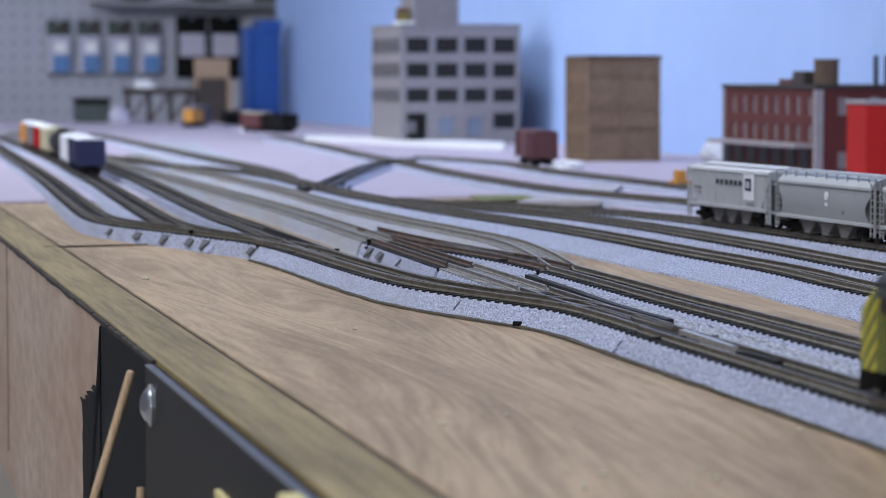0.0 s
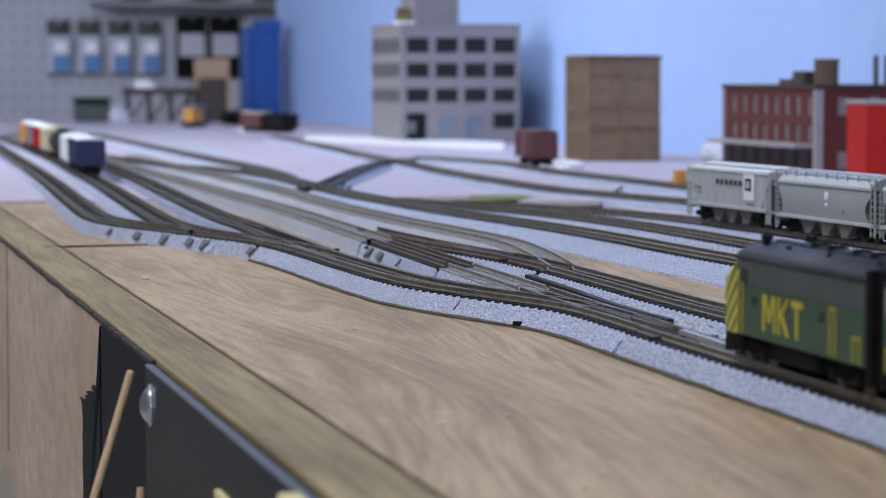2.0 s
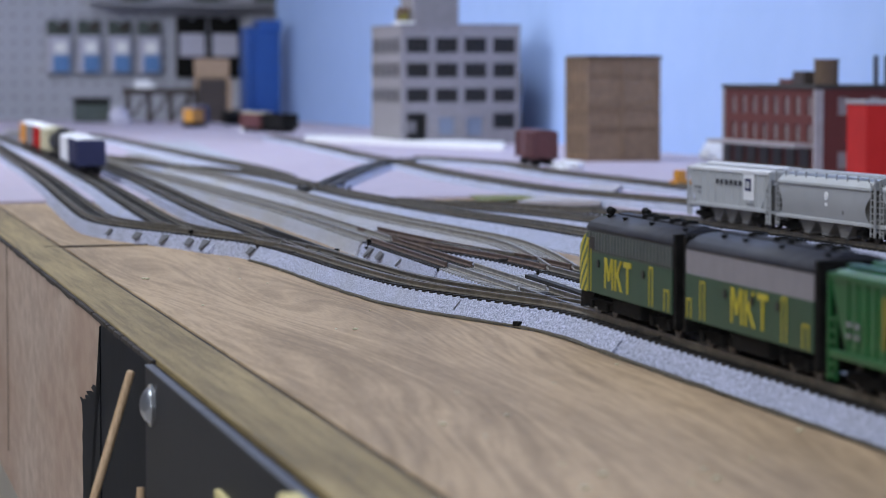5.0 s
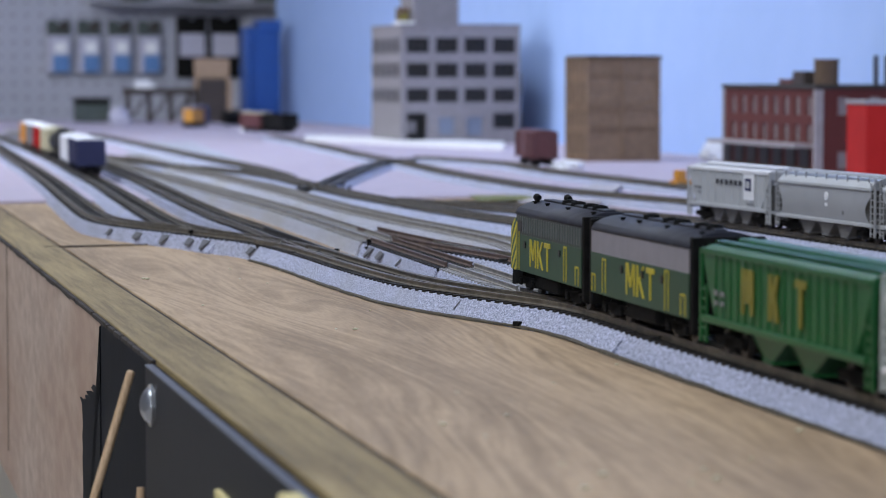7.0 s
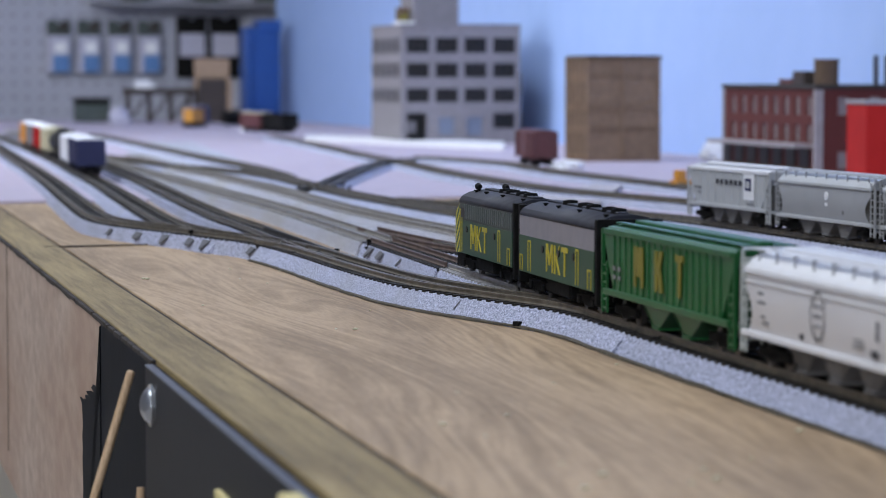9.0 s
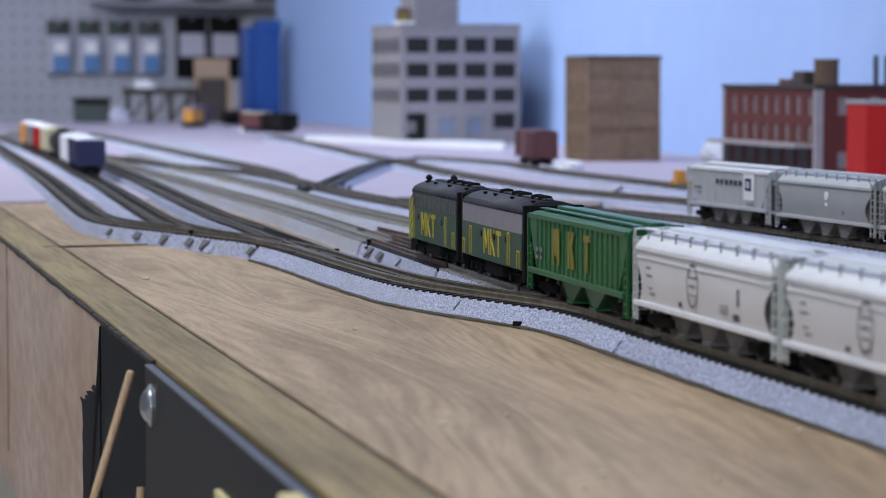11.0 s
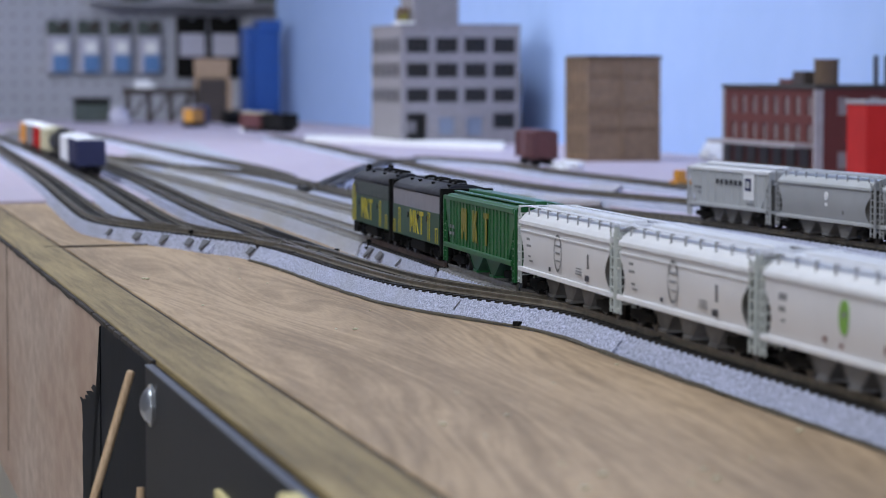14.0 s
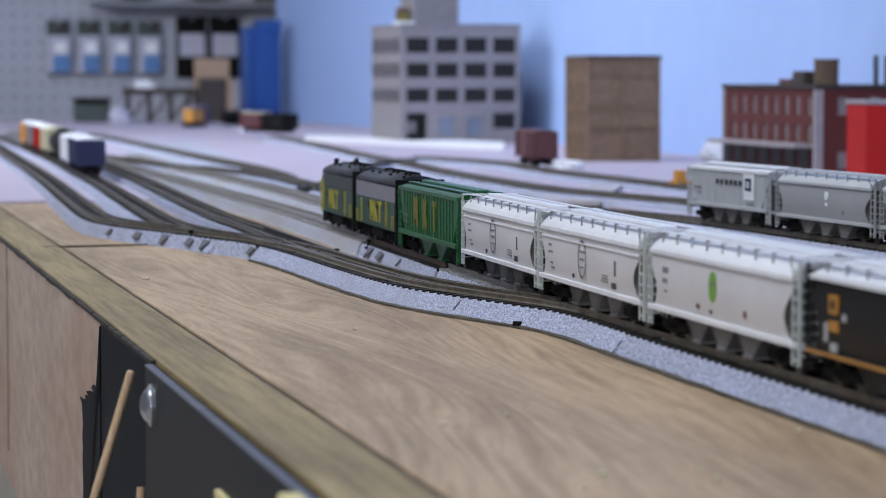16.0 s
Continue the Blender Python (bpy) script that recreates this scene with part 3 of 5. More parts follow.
def stripe_mat(name, ca, cb, pitch):
    m = bpy.data.materials.new(name)
    m.use_nodes = True
    nt = m.node_tree
    b = nt.nodes["Principled BSDF"]
    b.inputs["Roughness"].default_value = 0.5
    tc = nt.nodes.new("ShaderNodeTexCoord")
    sp = nt.nodes.new("ShaderNodeSeparateXYZ")
    nt.links.new(tc.outputs["Object"], sp.inputs[0])
    a = nt.nodes.new("ShaderNodeMath")
    a.operation = "MULTIPLY_ADD"
    a.inputs[1].default_value = 0.9
    nt.links.new(sp.outputs["X"], a.inputs[0])
    nt.links.new(sp.outputs["Z"], a.inputs[2])
    d = nt.nodes.new("ShaderNodeMath")
    d.operation = "DIVIDE"
    d.inputs[1].default_value = pitch
    nt.links.new(a.outputs[0], d.inputs[0])
    f = nt.nodes.new("ShaderNodeMath")
    f.operation = "FRACT"
    nt.links.new(d.outputs[0], f.inputs[0])
    g = nt.nodes.new("ShaderNodeMath")
    g.operation = "GREATER_THAN"
    g.inputs[1].default_value = 0.5
    nt.links.new(f.outputs[0], g.inputs[0])
    mx = nt.nodes.new("ShaderNodeMix")
    mx.data_type = "RGBA"
    nt.links.new(g.outputs[0], mx.inputs[0])
    mx.inputs[6].default_value, mx.inputs[7].default_value = (*ca, 1), (*cb, 1)
    nt.links.new(mx.outputs[2], b.inputs["Base Color"])
    return m


M["stripe"] = stripe_mat("striped_nose_paint", (0.028, 0.085, 0.042), (0.56, 0.46, 0.03), 0.0040)


# ---- rolling stock: x runs forward, rail top is z = 0, built around the middle ----
def truck(root, x, r=0.0029, base=0.0125, heavy=False):
    f = part("truck", boxes((x - base * 0.78, x + base * 0.78, 0.0062, 0.0074, 0.0022, 0.0046), (x - base * 0.78, x + base * 0.78, -0.0074, -0.0062, 0.0022, 0.0046),
                            (x - 0.0035, x + 0.0035, -0.0074, 0.0074, 0.0014, 0.0050), bevel=0.0004), M["under"], root)
    for wx in (x - base / 2, x + base / 2):
        bm = bmesh.new()
        for s in (1, -1):
            cyl(bm, (wx, s * 0.0042, r), (wx, s * 0.0056, r), r, 18)
            cyl(bm, (wx, s * 0.0056, r), (wx, s * 0.0060, r), r * 0.55, 12)
        cyl(bm, (wx, -0.0042, r), (wx, 0.0042, r), 0.0008, 8)
        for v in bm.verts:
            v.co -= Vector((wx, 0, r))
        ws = part("wheelset", bm, M["wheel"], f)
        ws.location = (wx, 0, r)
    if heavy:
        part("brake_cylinder", boxes((x - 0.0085, x - 0.006, 0.0074, 0.0082, 0.0018, 0.0040), (x + 0.006, x + 0.0085, 0.0074, 0.0082, 0.0018, 0.0040), bevel=0.0003), M["under"], f)
    return f


def coupler(root, x, d):
    bm = boxes((min(x, x + d * 0.0045), max(x, x + d * 0.0045), -0.0007, 0.0007, 0.0040, 0.0056), (min(x + d * 0.003, x + d * 0.0048), max(x + d * 0.003, x + d * 0.0048), -0.0015, 0.0015, 0.0034, 0.0060), bevel=0.0003)
    part("coupler", bm, M["under"], root)


def ladder(root, x, y, z0, z1, w, material, along="x", rungs=6, r=0.00022, label=""):
    """Two stiles and rungs; along is the way its width runs."""
    bm = bmesh.new()
    for k in (-w / 2, w / 2):
        p = (x + k, y) if along == "x" else (x, y + k)
        box(bm, p[0] - r, p[0] + r, p[1] - r, p[1] + r, z0, z1)
    for i in range(rungs):
        z = z0 + (z1 - z0) * (i + 0.5) / rungs
        if along == "x":
            box(bm, x - w / 2, x + w / 2, y - r * 0.8, y + r * 0.8, z - r * 0.8, z + r * 0.8)
        else:
            box(bm, x - r * 0.8, x + r * 0.8, y - w / 2, y + w / 2, z - r * 0.8, z + r * 0.8)
    return part("ladder", bm, material, root, label)


def marks(root, name, bars, y, material, label="", t=0.00018):
    """Flat bars (x0, x1, z0, z1) on a side wall at y."""
    for x0, x1, z0, z1 in bars:
        ob = part(name, boxes((x0, x1, min(y, y + t), max(y, y + t), z0, z1)), material, root, label)
    return ob


def block_initials(x, z0, z1, w, gap, st):
    """Three upright block emblems made of plain strokes, each a quad of (x, z), running towards -x."""
    h = z1 - z0

    def up(a):
        return [(a, z0), (a - st, z0), (a - st, z1), (a, z1)]

    def slant(xa, za, xb, zb, k=1.25):
        return [(xa, za), (xa - st * k, za), (xb - st * k, zb), (xb, zb)]
    wm = w * 1.2
    q = [up(x), up(x - wm + st), slant(x - st * 0.5, z1, x - wm / 2 + st * 0.5, z0 + h * 0.25), slant(x - wm + st * 1.75, z1, x - wm / 2 + st * 0.6, z0 + h * 0.25)]
    x2 = x - wm - gap
    q += [up(x2), slant(x2 - w + st * 1.25, z1, x2 - st * 0.6, z0 + h * 0.42), slant(x2 - st * 0.9, z0 + h * 0.62, x2 - w + st * 1.25, z0)]
    x3 = x2 - w - gap
    q += [[(x3, z1 - h * 0.17), (x3 - w, z1 - h * 0.17), (x3 - w, z1), (x3, z1)], up(x3 - w / 2 + st / 2)]
    return q


def stroke_marks(root, name, quads, y, material, label="", t=0.00018):
    for k, q in enumerate(quads):
        bm = bmesh.new()
        prism(bm, q, "y", y, y + t + 0.000012 * k)
        part(name, bm, material, root, label)


def loft(rings, material_name, root, name, label=""):
    bm = bmesh.new()
    rv = [[bm.verts.new(v) for v in r] for r in rings]
    n = len(rings[0])
    fs = [bm.faces.new(rv[0]), bm.faces.new(rv[-1][::-1])]
    for a, b in zip(rv, rv[1:]):
        for i in range(n):
            fs.append(bm.faces.new((a[i], a[(i + 1) % n], b[(i + 1) % n], b[i])))
    bmesh.ops.recalc_face_normals(bm, faces=fs)
    for f in bm.faces:
        f.smooth = False
    return part(name, bm, M[material_name], root, label)


def covered_wagon_unit(cab):
    name = "diesel_locomotive"
    lab = "dark green streamlined diesel locomotive with striped nose and yellow markings" if cab else "dark green cabless booster locomotive with silver band and yellow markings"
    root = thing(name, Matrix.Identity(4), lab, "locomotive", "locomotives of the moving train")
    hw, L0 = 0.0095, -0.0428
    L1 = 0.034 if cab else 0.0428
    bm = bmesh.new()
    prism(bm, [(-hw, 0.0066), (hw, 0.0066), (hw, 0.0176), (-hw, 0.0176)], "x", L0, L1)
    part("body", bm, M["locogreen"], root, "dark green lower carbody side")
    bm = bmesh.new()
    w = hw - 0.0001
    prism(bm, [(-w, 0.0176), (w, 0.0176), (w, 0.0236), (-w, 0.0236)], "x", L0 + 0.0002, L1)
    band = part("upper_band", bm, M["grille"] if cab else M["silver"], root, "dark grille band" if cab else "silver painted upper band")
    if cab:
        for s in (1, -1):
            bm = bmesh.new()
            for i in range(26):
                x = L1 - 0.003 - i * 0.0029
                box(bm, x - 0.0007, x + 0.0007, min(s * w, s * (w + 0.00025)), max(s * w, s * (w + 0.00025)), 0.0183, 0.0230)
            part("grille", bm, M["louvre"], band)
    prof = [(-hw, 0.0235), (hw, 0.0235), (hw - 0.0002, 0.0244), (hw - 0.0010, 0.0255), (hw - 0.0034, 0.0267), (0.0030, 0.0275), (-0.0030, 0.0275), (-hw + 0.0034, 0.0267), (-hw + 0.0010, 0.0255), (-hw + 0.0002, 0.0244)]
    bm = bmesh.new()
    prism(bm, prof, "x", L0, L1 + (0.001 if cab else 0))
    for f in bm.faces:
        f.smooth = len(f.verts) == 4
    roof = part("roof", bm, M["locoroof"], root, "charcoal rounded roof")
    part("roof_ridge", boxes((L0 + 0.004, L1 - 0.003, -0.0016, 0.0016, 0.0274, 0.0281), bevel=0.0003), M["locoroof"], roof)
    for fx in ((-0.028, -0.018, -0.004, 0.006) if cab else (-0.034, -0.025, -0.008, 0.001, 0.018)):
        bm = bmesh.new()
        cyl(bm, (fx, 0, 0.0276), (fx, 0, 0.0288), 0.0024, 20, 0.0021)
        cyl(bm, (fx, 0, 0.0288), (fx, 0, 0.0290), 0.0012, 12)
        part("roof_fan", bm, M["under"], roof)
    for fx in (-0.040, -0.012, 0.012, 0.027):
        bm = bmesh.new()
        cyl(bm, (fx, 0.0052, 0.0262), (fx, 0.0052, 0.0274), 0.0005, 8)
        cyl(bm, (fx, 0.0052, 0.0273), (fx, 0.0052, 0.0277), 0.0008, 8)
        part("lift_ring", bm, M["under"], roof)
    if cab:
        rings = []
        for x, hwk, zt, zs in ((0.0340, hw, 0.0274, 0.0225), (0.0355, hw - 0.0001, 0.0262, 0.0222), (0.0385, hw - 0.0001, 0.0225, 0.0210), (0.0405, hw - 0.0002, 0.0208, 0.0196), (0.0435, hw - 0.0006, 0.0202, 0.0184), (0.0465, hw - 0.0020, 0.0190, 0.0165), (0.0485, hw - 0.0050, 0.0165, 0.0130)):
            rings.append([(x, hwk, 0.0064), (x, hwk, zs), (x, hwk * 0.82, (zs + zt) / 2 + 0.001), (x, hwk * 0.45, zt), (x, -hwk * 0.45, zt), (x, -hwk * 0.82, (zs + zt) / 2 + 0.001), (x, -hwk, zs), (x, -hwk, 0.0064)])
        nose = loft(rings, "stripe", root, "nose", "rounded nose with diagonal yellow stripes")
        part("windshield", boxes((0.0362, 0.0379, -0.006, -0.0005, 0.0212, 0.0243), (0.0362, 0.0379, 0.0005, 0.006, 0.0212, 0.0243), bevel=0.0003), M["pane"], nose)
        part("cab_window", boxes((0.0262, 0.0312, hw, hw + 0.0002, 0.0185, 0.0218), (0.0262, 0.0312, -hw - 0.0002, -hw, 0.0185, 0.0218)), M["pane"], root)
        for hx, hy in ((0.0285, 0.0040), (0.0205, -0.0035)):
            bm = bmesh.new()
            cyl(bm, (hx, hy, 0.0262), (hx, hy, 0.0284), 0.0005, 8)
            cyl(bm, (hx - 0.0016, hy, 0.0287), (hx + 0.0016, hy, 0.0287), 0.0007, 10, 0.0012)
            part("horn", bm, M["under"], roof)
        bm = bmesh.new()
        prism(bm, [(0.0465, 0.0012), (0.0488, 0.0012), (0.0478, 0.0064), (0.034, 0.0064), (0.036, 0.0035)], "y", -0.0072, 0.0072)
        part("pilot", bm, M["under"], root)
    e = 0.00022
    for s in (1, -1):
        y = s * hw
        posts = [(-0.0368, 0.0070, 0.0124), (-0.0402, 0.0070, 0.0124), (-0.0240, 0.0072, 0.0172), (-0.0268, 0.0072, 0.0172)]
        posts += [(0.0300, 0.0068, 0.0212), (0.0328, 0.0068, 0.0212)] if cab else [(0.0385, 0.0070, 0.0118), (0.0415, 0.0070, 0.0118), (0.0315, 0.0072, 0.0165), (0.0285, 0.0072, 0.0165)]
        for k in range(0, len(posts), 2):
            (xa, z0, z1), (xb, _, _) = posts[k], posts[k + 1]
            bm = bmesh.new()
            for px in (xa, xb):
                box(bm, px - e, px + e, min(y, y + s * 0.00018), max(y, y + s * 0.00018), z0, z1)
            box(bm, min(xa, xb), max(xa, xb), min(y, y + s * 0.00018), max(y, y + s * 0.00018), z1 - e * 2.4, z1)
            part("grab_rail", bm, M["yellow"], root, "yellow grab rail")
        for px in ((0.0225, -0.019) if cab else (0.0135, -0.005, -0.0215)):
            bm = bmesh.new()
            cyl(bm, (px, y, 0.0148), (px, y + s * 0.0003, 0.0148), 0.0011, 16)
            part("porthole", bm, M["pane"], root)
    strokes = block_initials(0.0165 if cab else 0.0095, 0.0086, 0.0168, 0.0066, 0.0018, 0.0011)
    stroke_marks(root, "emblem", strokes, hw, M["yellow"], "yellow painted block emblem")
    part("end_wall", boxes((L0 - 0.0026, L0, -hw + 0.0002, hw - 0.0002, 0.0030, 0.0265), (L0 - 0.0042, L0 - 0.0025, -0.005, 0.005, 0.0040, 0.0245), bevel=0.0003), M["under"], root, "black diaphragm end")
    if not cab:
        part("end_wall", boxes((L1, L1 + 0.0026, -hw + 0.0002, hw - 0.0002, 0.0030, 0.0265), (L1 + 0.0025, L1 + 0.0042, -0.005, 0.005, 0.0040, 0.0245), bevel=0.0003), M["under"], root, "black diaphragm end")
    part("fuel_tank", boxes((-0.0135, 0.0125, -0.0085, 0.0085, 0.0022, 0.0066), bevel=0.0008), M["under"], root)
    part("frame", boxes((L0, L1 + (0.008 if cab else 0), -0.0060, 0.0060, 0.0044, 0.0067)), M["under"], root)
    for x in (-0.0285, 0.0275):
        truck(root, x, 0.0032, 0.0150, heavy=True)
    coupler(root, L0 - 0.0009, -1)
    if not cab:
        coupler(root, L1 + 0.0009, 1)
    return root


def roof_walk(root, L, zt, y, material, posts=9, legs=0.0019):
    """Two grating strips on short hoop-like struts, joined by end platforms."""
    walkway = part("running_board", boxes((-L / 2, L / 2, y - 0.0017, y, zt + legs - 0.0003, zt + legs), (-L / 2, L / 2, -y, -y + 0.0017, zt + legs - 0.0003, zt + legs),
                                          (-L / 2 - 0.0020, -L / 2, -y - 0.0020, y + 0.0020, zt + legs - 0.0004, zt + legs), (L / 2, L / 2 + 0.0020, -y - 0.0020, y + 0.0020, zt + legs - 0.0004, zt + legs)),
                   material, root, "slatted roof walkway on short legs")
    for s in (1, -1):
        for i in range(posts):
            x = -L / 2 + L * (i + 0.5) / posts
            bm = boxes((x - 0.00017, x + 0.00017, *sorted((s * (y + 0.0004), s * (y + 0.0008))), zt - 0.0020, zt + legs - 0.0003),
                       (x - 0.00017, x + 0.00017, *sorted((s * (y - 0.0004), s * (y + 0.0008))), zt + legs - 0.0005, zt + legs - 0.0001))
            part("strut", bm, M["strut"], walkway)
    return walkway


def hopper_chutes(root, xs, material, w=0.0064, zt=0.0070, half=0.0105, slope=None):
    for x in xs:
        bm = bmesh.new()
        prism(bm, [(x - half, zt), (x + half, zt), (x + 0.0028, 0.0016), (x - 0.0028, 0.0016)], "y", -w, w)
        chute = part("hopper_chute", bm, material, root)
        if slope:
            for d in (-1, 1):
                bm = bmesh.new()
                prism(bm, [(x + d * (half - 0.0002), zt), (x + d * (half + 0.0006), zt), (x + d * 0.0034, 0.0016), (x + d * 0.0027, 0.0016)], "y", -w - 0.0002, w + 0.0002)
                # overlay sheet whose dark colour is the slope's shadow
                part("slope_sheet", bm, slope, chute, "slope sheet darkened as in shade")
        part("outlet_gate", boxes((x - 0.0030, x + 0.0030, -w - 0.0006, w + 0.0006, 0.0009, 0.0018), bevel=0.0002), material, chute)


def rounded_hopper(side, roofm, lab, logo, L=0.1080, group="hopper cars of the moving train", zt=0.0246):
    """Covered hopper with smooth bulging sides, scooped ends, end ladders and a roof walkway."""
    root = thing("covered_hopper_car", Matrix.Identity(4), lab, "hopper car", group)
    zs, ze, n = 0.0074, 0.0232 if logo == "gold" else 0.0216, 12
    h = L / 2 - 0.0042
    levels = []
    for k in range(n + 1):
        z = zs + (ze - zs) * k / n
        scoop = 0.0042 * math.sin(math.pi * max(0.0, min(1.0, (z - zs) / 0.0104))) ** 0.9
        levels.append((z, 0.0090 + 0.0007 * math.sin(math.pi * (z - zs) / 0.0150), h - scoop))
    bm = bmesh.new()
    for s in (1, -1):
        rows = [(bm.verts.new((-x, s * y, z)), bm.verts.new((x, s * y, z))) for z, y, x in levels]
        for a, b in zip(rows, rows[1:]):
            f = bm.faces.new((a[0], a[1], b[1], b[0]))
            f.smooth = True
    top = [bm.verts.new((sx * h, sy * 0.0090, ze)) for sx, sy in ((-1, -1), (1, -1), (1, 1), (-1, 1))]
    bm.faces.new(top)
    bm.faces.new([bm.verts.new((sx * (h - 0.001), sy * 0.0089, zs)) for sx, sy in ((-1, -1), (-1, 1), (1, 1), (1, -1))])
    part("body", bm, side, root)
    for sx in (-1, 1):
        bm = bmesh.new()
        rows = [(bm.verts.new((sx * (x - 0.0003), -y + 0.0001, z)), bm.verts.new((sx * (x - 0.0003), y - 0.0001, z))) for z, y, x in levels]
        for a, b in zip(rows, rows[1:]):
            bm.faces.new((a[0], a[1], b[1], b[0])).smooth = True
        # the end sheet's shade is in its colour, darker than the car paint
        part("end_sheet", bm, M["endshade"] if side is not M["blackcar"] else side, root, "scooped end sheet with shade in its colour")
        part("end_sill", boxes(tuple(sorted((sx * (h - 0.004), sx * (L / 2 - 0.0004)))) + (-0.0088, 0.0088, 0.0062, 0.0076), bevel=0.0003), side, root)
        # dark panel added for the shade between neighbouring cars
        part("end_panel", boxes(tuple(sorted((sx * (L / 2 - 0.0030), sx * (L / 2 - 0.0024)))) + (-0.0060, 0.0060, 0.0076, 0.0240)), M["endshade"], root, "end bulkhead coloured as in shade")
        lm = M["ladder"] if side is M["whitecar"] else side
        for s in (1, -1):
            ladder(root, sx * (L / 2 - 0.0022), s * 0.0093, 0.0028, 0.0240, 0.0032, lm, "x", 8, 0.00024)
        ladder(root, sx * (L / 2 - 0.0003), 0.0066, 0.0040, 0.0250, 0.0046, lm, "y", 9, 0.00026)
        for s in (1, -1):
            part("corner_post", boxes(tuple(sorted((sx * (L / 2 - 0.0007), sx * (L / 2 - 0.0001)))) + (*sorted((s * 0.0087, s * 0.0093)), 0.0028, 0.0256)), lm, root)
        coupler(root, sx * (L / 2 - 0.0004), sx)
    bm = bmesh.new()
    half_roof = [(0.0099, ze - 0.0006), (0.0098, ze + 0.0004), (0.0088, ze + (zt - ze) * 0.5), (0.0074, zt - 0.0003), (0.0040, zt + 0.0010)]
    prism(bm, [(-y, z) for y, z in half_roof] + [(0, zt + 0.0014)] + half_roof[::-1], "x", -h - 0.0008, h + 0.0008)
    part("roof", bm, roofm, root, "bright curved roof with sloping eaves")
    part("roof_hatch", boxes((-h + 0.004, h - 0.004, -0.0022, 0.0022, zt + 0.0010, zt + 0.0021), bevel=0.0004), roofm, root, "long trough hatch")
    roof_walk(root, L - 0.006, zt - 0.0002, 0.0074, roofm)
    for s in (1, -1):
        part("side_sill", boxes((-L / 2 + 0.002, L / 2 - 0.002, *sorted((s * 0.0089, s * 0.0099)), 0.0066, 0.0080), bevel=0.0002), roofm if side is not M["blackcar"] else side, root)
    if logo == "ring":
        part("seam", boxes((-h, h, 0.0091, 0.00985, 0.0189, 0.0193)), roofm, root)
    if logo == "ring":
        # chutes coloured dark, as they lie in the car's shade
        hopper_chutes(root, (-0.0195, 0.0, 0.0195), M["chute"], half=0.0090, w=0.0072)
    else:
        hopper_chutes(root, (-0.0185, 0.0, 0.0185), side if side is M["blackcar"] else M["bay"], half=0.0094, w=0.0078, slope=M["chutedark"])
    part("centre_sill", boxes((-L / 2 + 0.001, L / 2 - 0.001, -0.0016, 0.0016, 0.0040, 0.0066)), M["under"], root)
    for x in (-0.0380, 0.0380):
        truck(root, x)
    y = 0.0096
    if logo == "ring":
        bm = bmesh.new()
        N = 40
        for k in range(N):
            a, b = 2 * math.pi * k / N, 2 * math.pi * (k + 1) / N
            pts = []
            for ang, rr in ((a, 1.0), (b, 1.0), (b, 0.86), (a, 0.86)):
                pts.append(bm.verts.new((0.0043 * rr * math.cos(ang) + 0.0045, y + 0.00018, 0.0148 + 0.0054 * rr * math.sin(ang))))
            bm.faces.new(pts)
        bmesh.ops.solidify(bm, geom=bm.faces[:], thickness=0.0002)
        part("emblem_ring", bm, M["mark"], root, "grey oval ring emblem")
        marks(root, "emblem_inset", [(0.0020, 0.0070, 0.0166, 0.0171), (0.0022, 0.0068, 0.0144, 0.0151), (0.0025, 0.0065, 0.0124, 0.0128)], y, M["mark"], t=0.00025)
        marks(root, "lettering", [(0.038, 0.0415, 0.0165, 0.0172), (0.0365, 0.0415, 0.0145, 0.0152), (0.037, 0.0395, 0.0115, 0.0120), (0.035, 0.0385, 0.0102, 0.0107)], y - 0.0001, M["mark"], t=0.00025)
        marks(root, "stencil", [(-0.029, -0.0275, 0.0125, 0.0165), (-0.0285, -0.0250, 0.0090, 0.0106), (0.0135, 0.0150, 0.0090, 0.0102)], y - 0.0001, M["markdark"], t=0.00025)
        marks(root, "stencil", [(-0.021, -0.0155, 0.0118, 0.0121), (-0.021, -0.0155, 0.0110, 0.0113), (-0.021, -0.0150, 0.0102, 0.0105)], y - 0.0001, M["mark"], t=0.00025)
    elif logo == "green":
        bm = bmesh.new()
        cyl(bm, (0, 0, -0.0001), (0, 0, 0.0001), 1.0, 32)
        for v in bm.verts:
            v.co = Vector((0.0026 * v.co.x + 0.0020, y + (0.0003 if v.co.z > 0 else -0.0002), 0.0158 + 0.0036 * v.co.y))
        part("emblem", bm, M["logogreen"], root, "green oval emblem")
        marks(root, "emblem_inset", [(0.0004, 0.0026, 0.0160, 0.0170)], y + 0.0002, M["mark"])
        marks(root, "lettering", [(0.036, 0.0405, 0.0165, 0.0180), (0.0365, 0.0405, 0.0140, 0.0152), (0.037, 0.039, 0.0118, 0.0124)], y - 0.0001, M["mark"], t=0.00025)
        marks(root, "stencil", [(0.0125, 0.0140, 0.0098, 0.0110), (0.003, 0.0045, 0.0094, 0.0102), (-0.021, -0.0195, 0.0104, 0.0120)], y - 0.0001, M["brownred"], t=0.00025)
    elif logo == "gold":
        marks(root, "emblem", [(0.0345, 0.0395, 0.0160, 0.0200)], y - 0.0001, M["amber"], "amber square emblem", t=0.0004)
        marks(root, "emblem_inset", [(0.0360, 0.0382, 0.0170, 0.0190)], y + 0.0001, M["blackcar"], t=0.00025)
        marks(root, "lettering", [(0.0340, 0.0395, 0.0124, 0.0146)], y - 0.0001, M["amber"], t=0.0004)
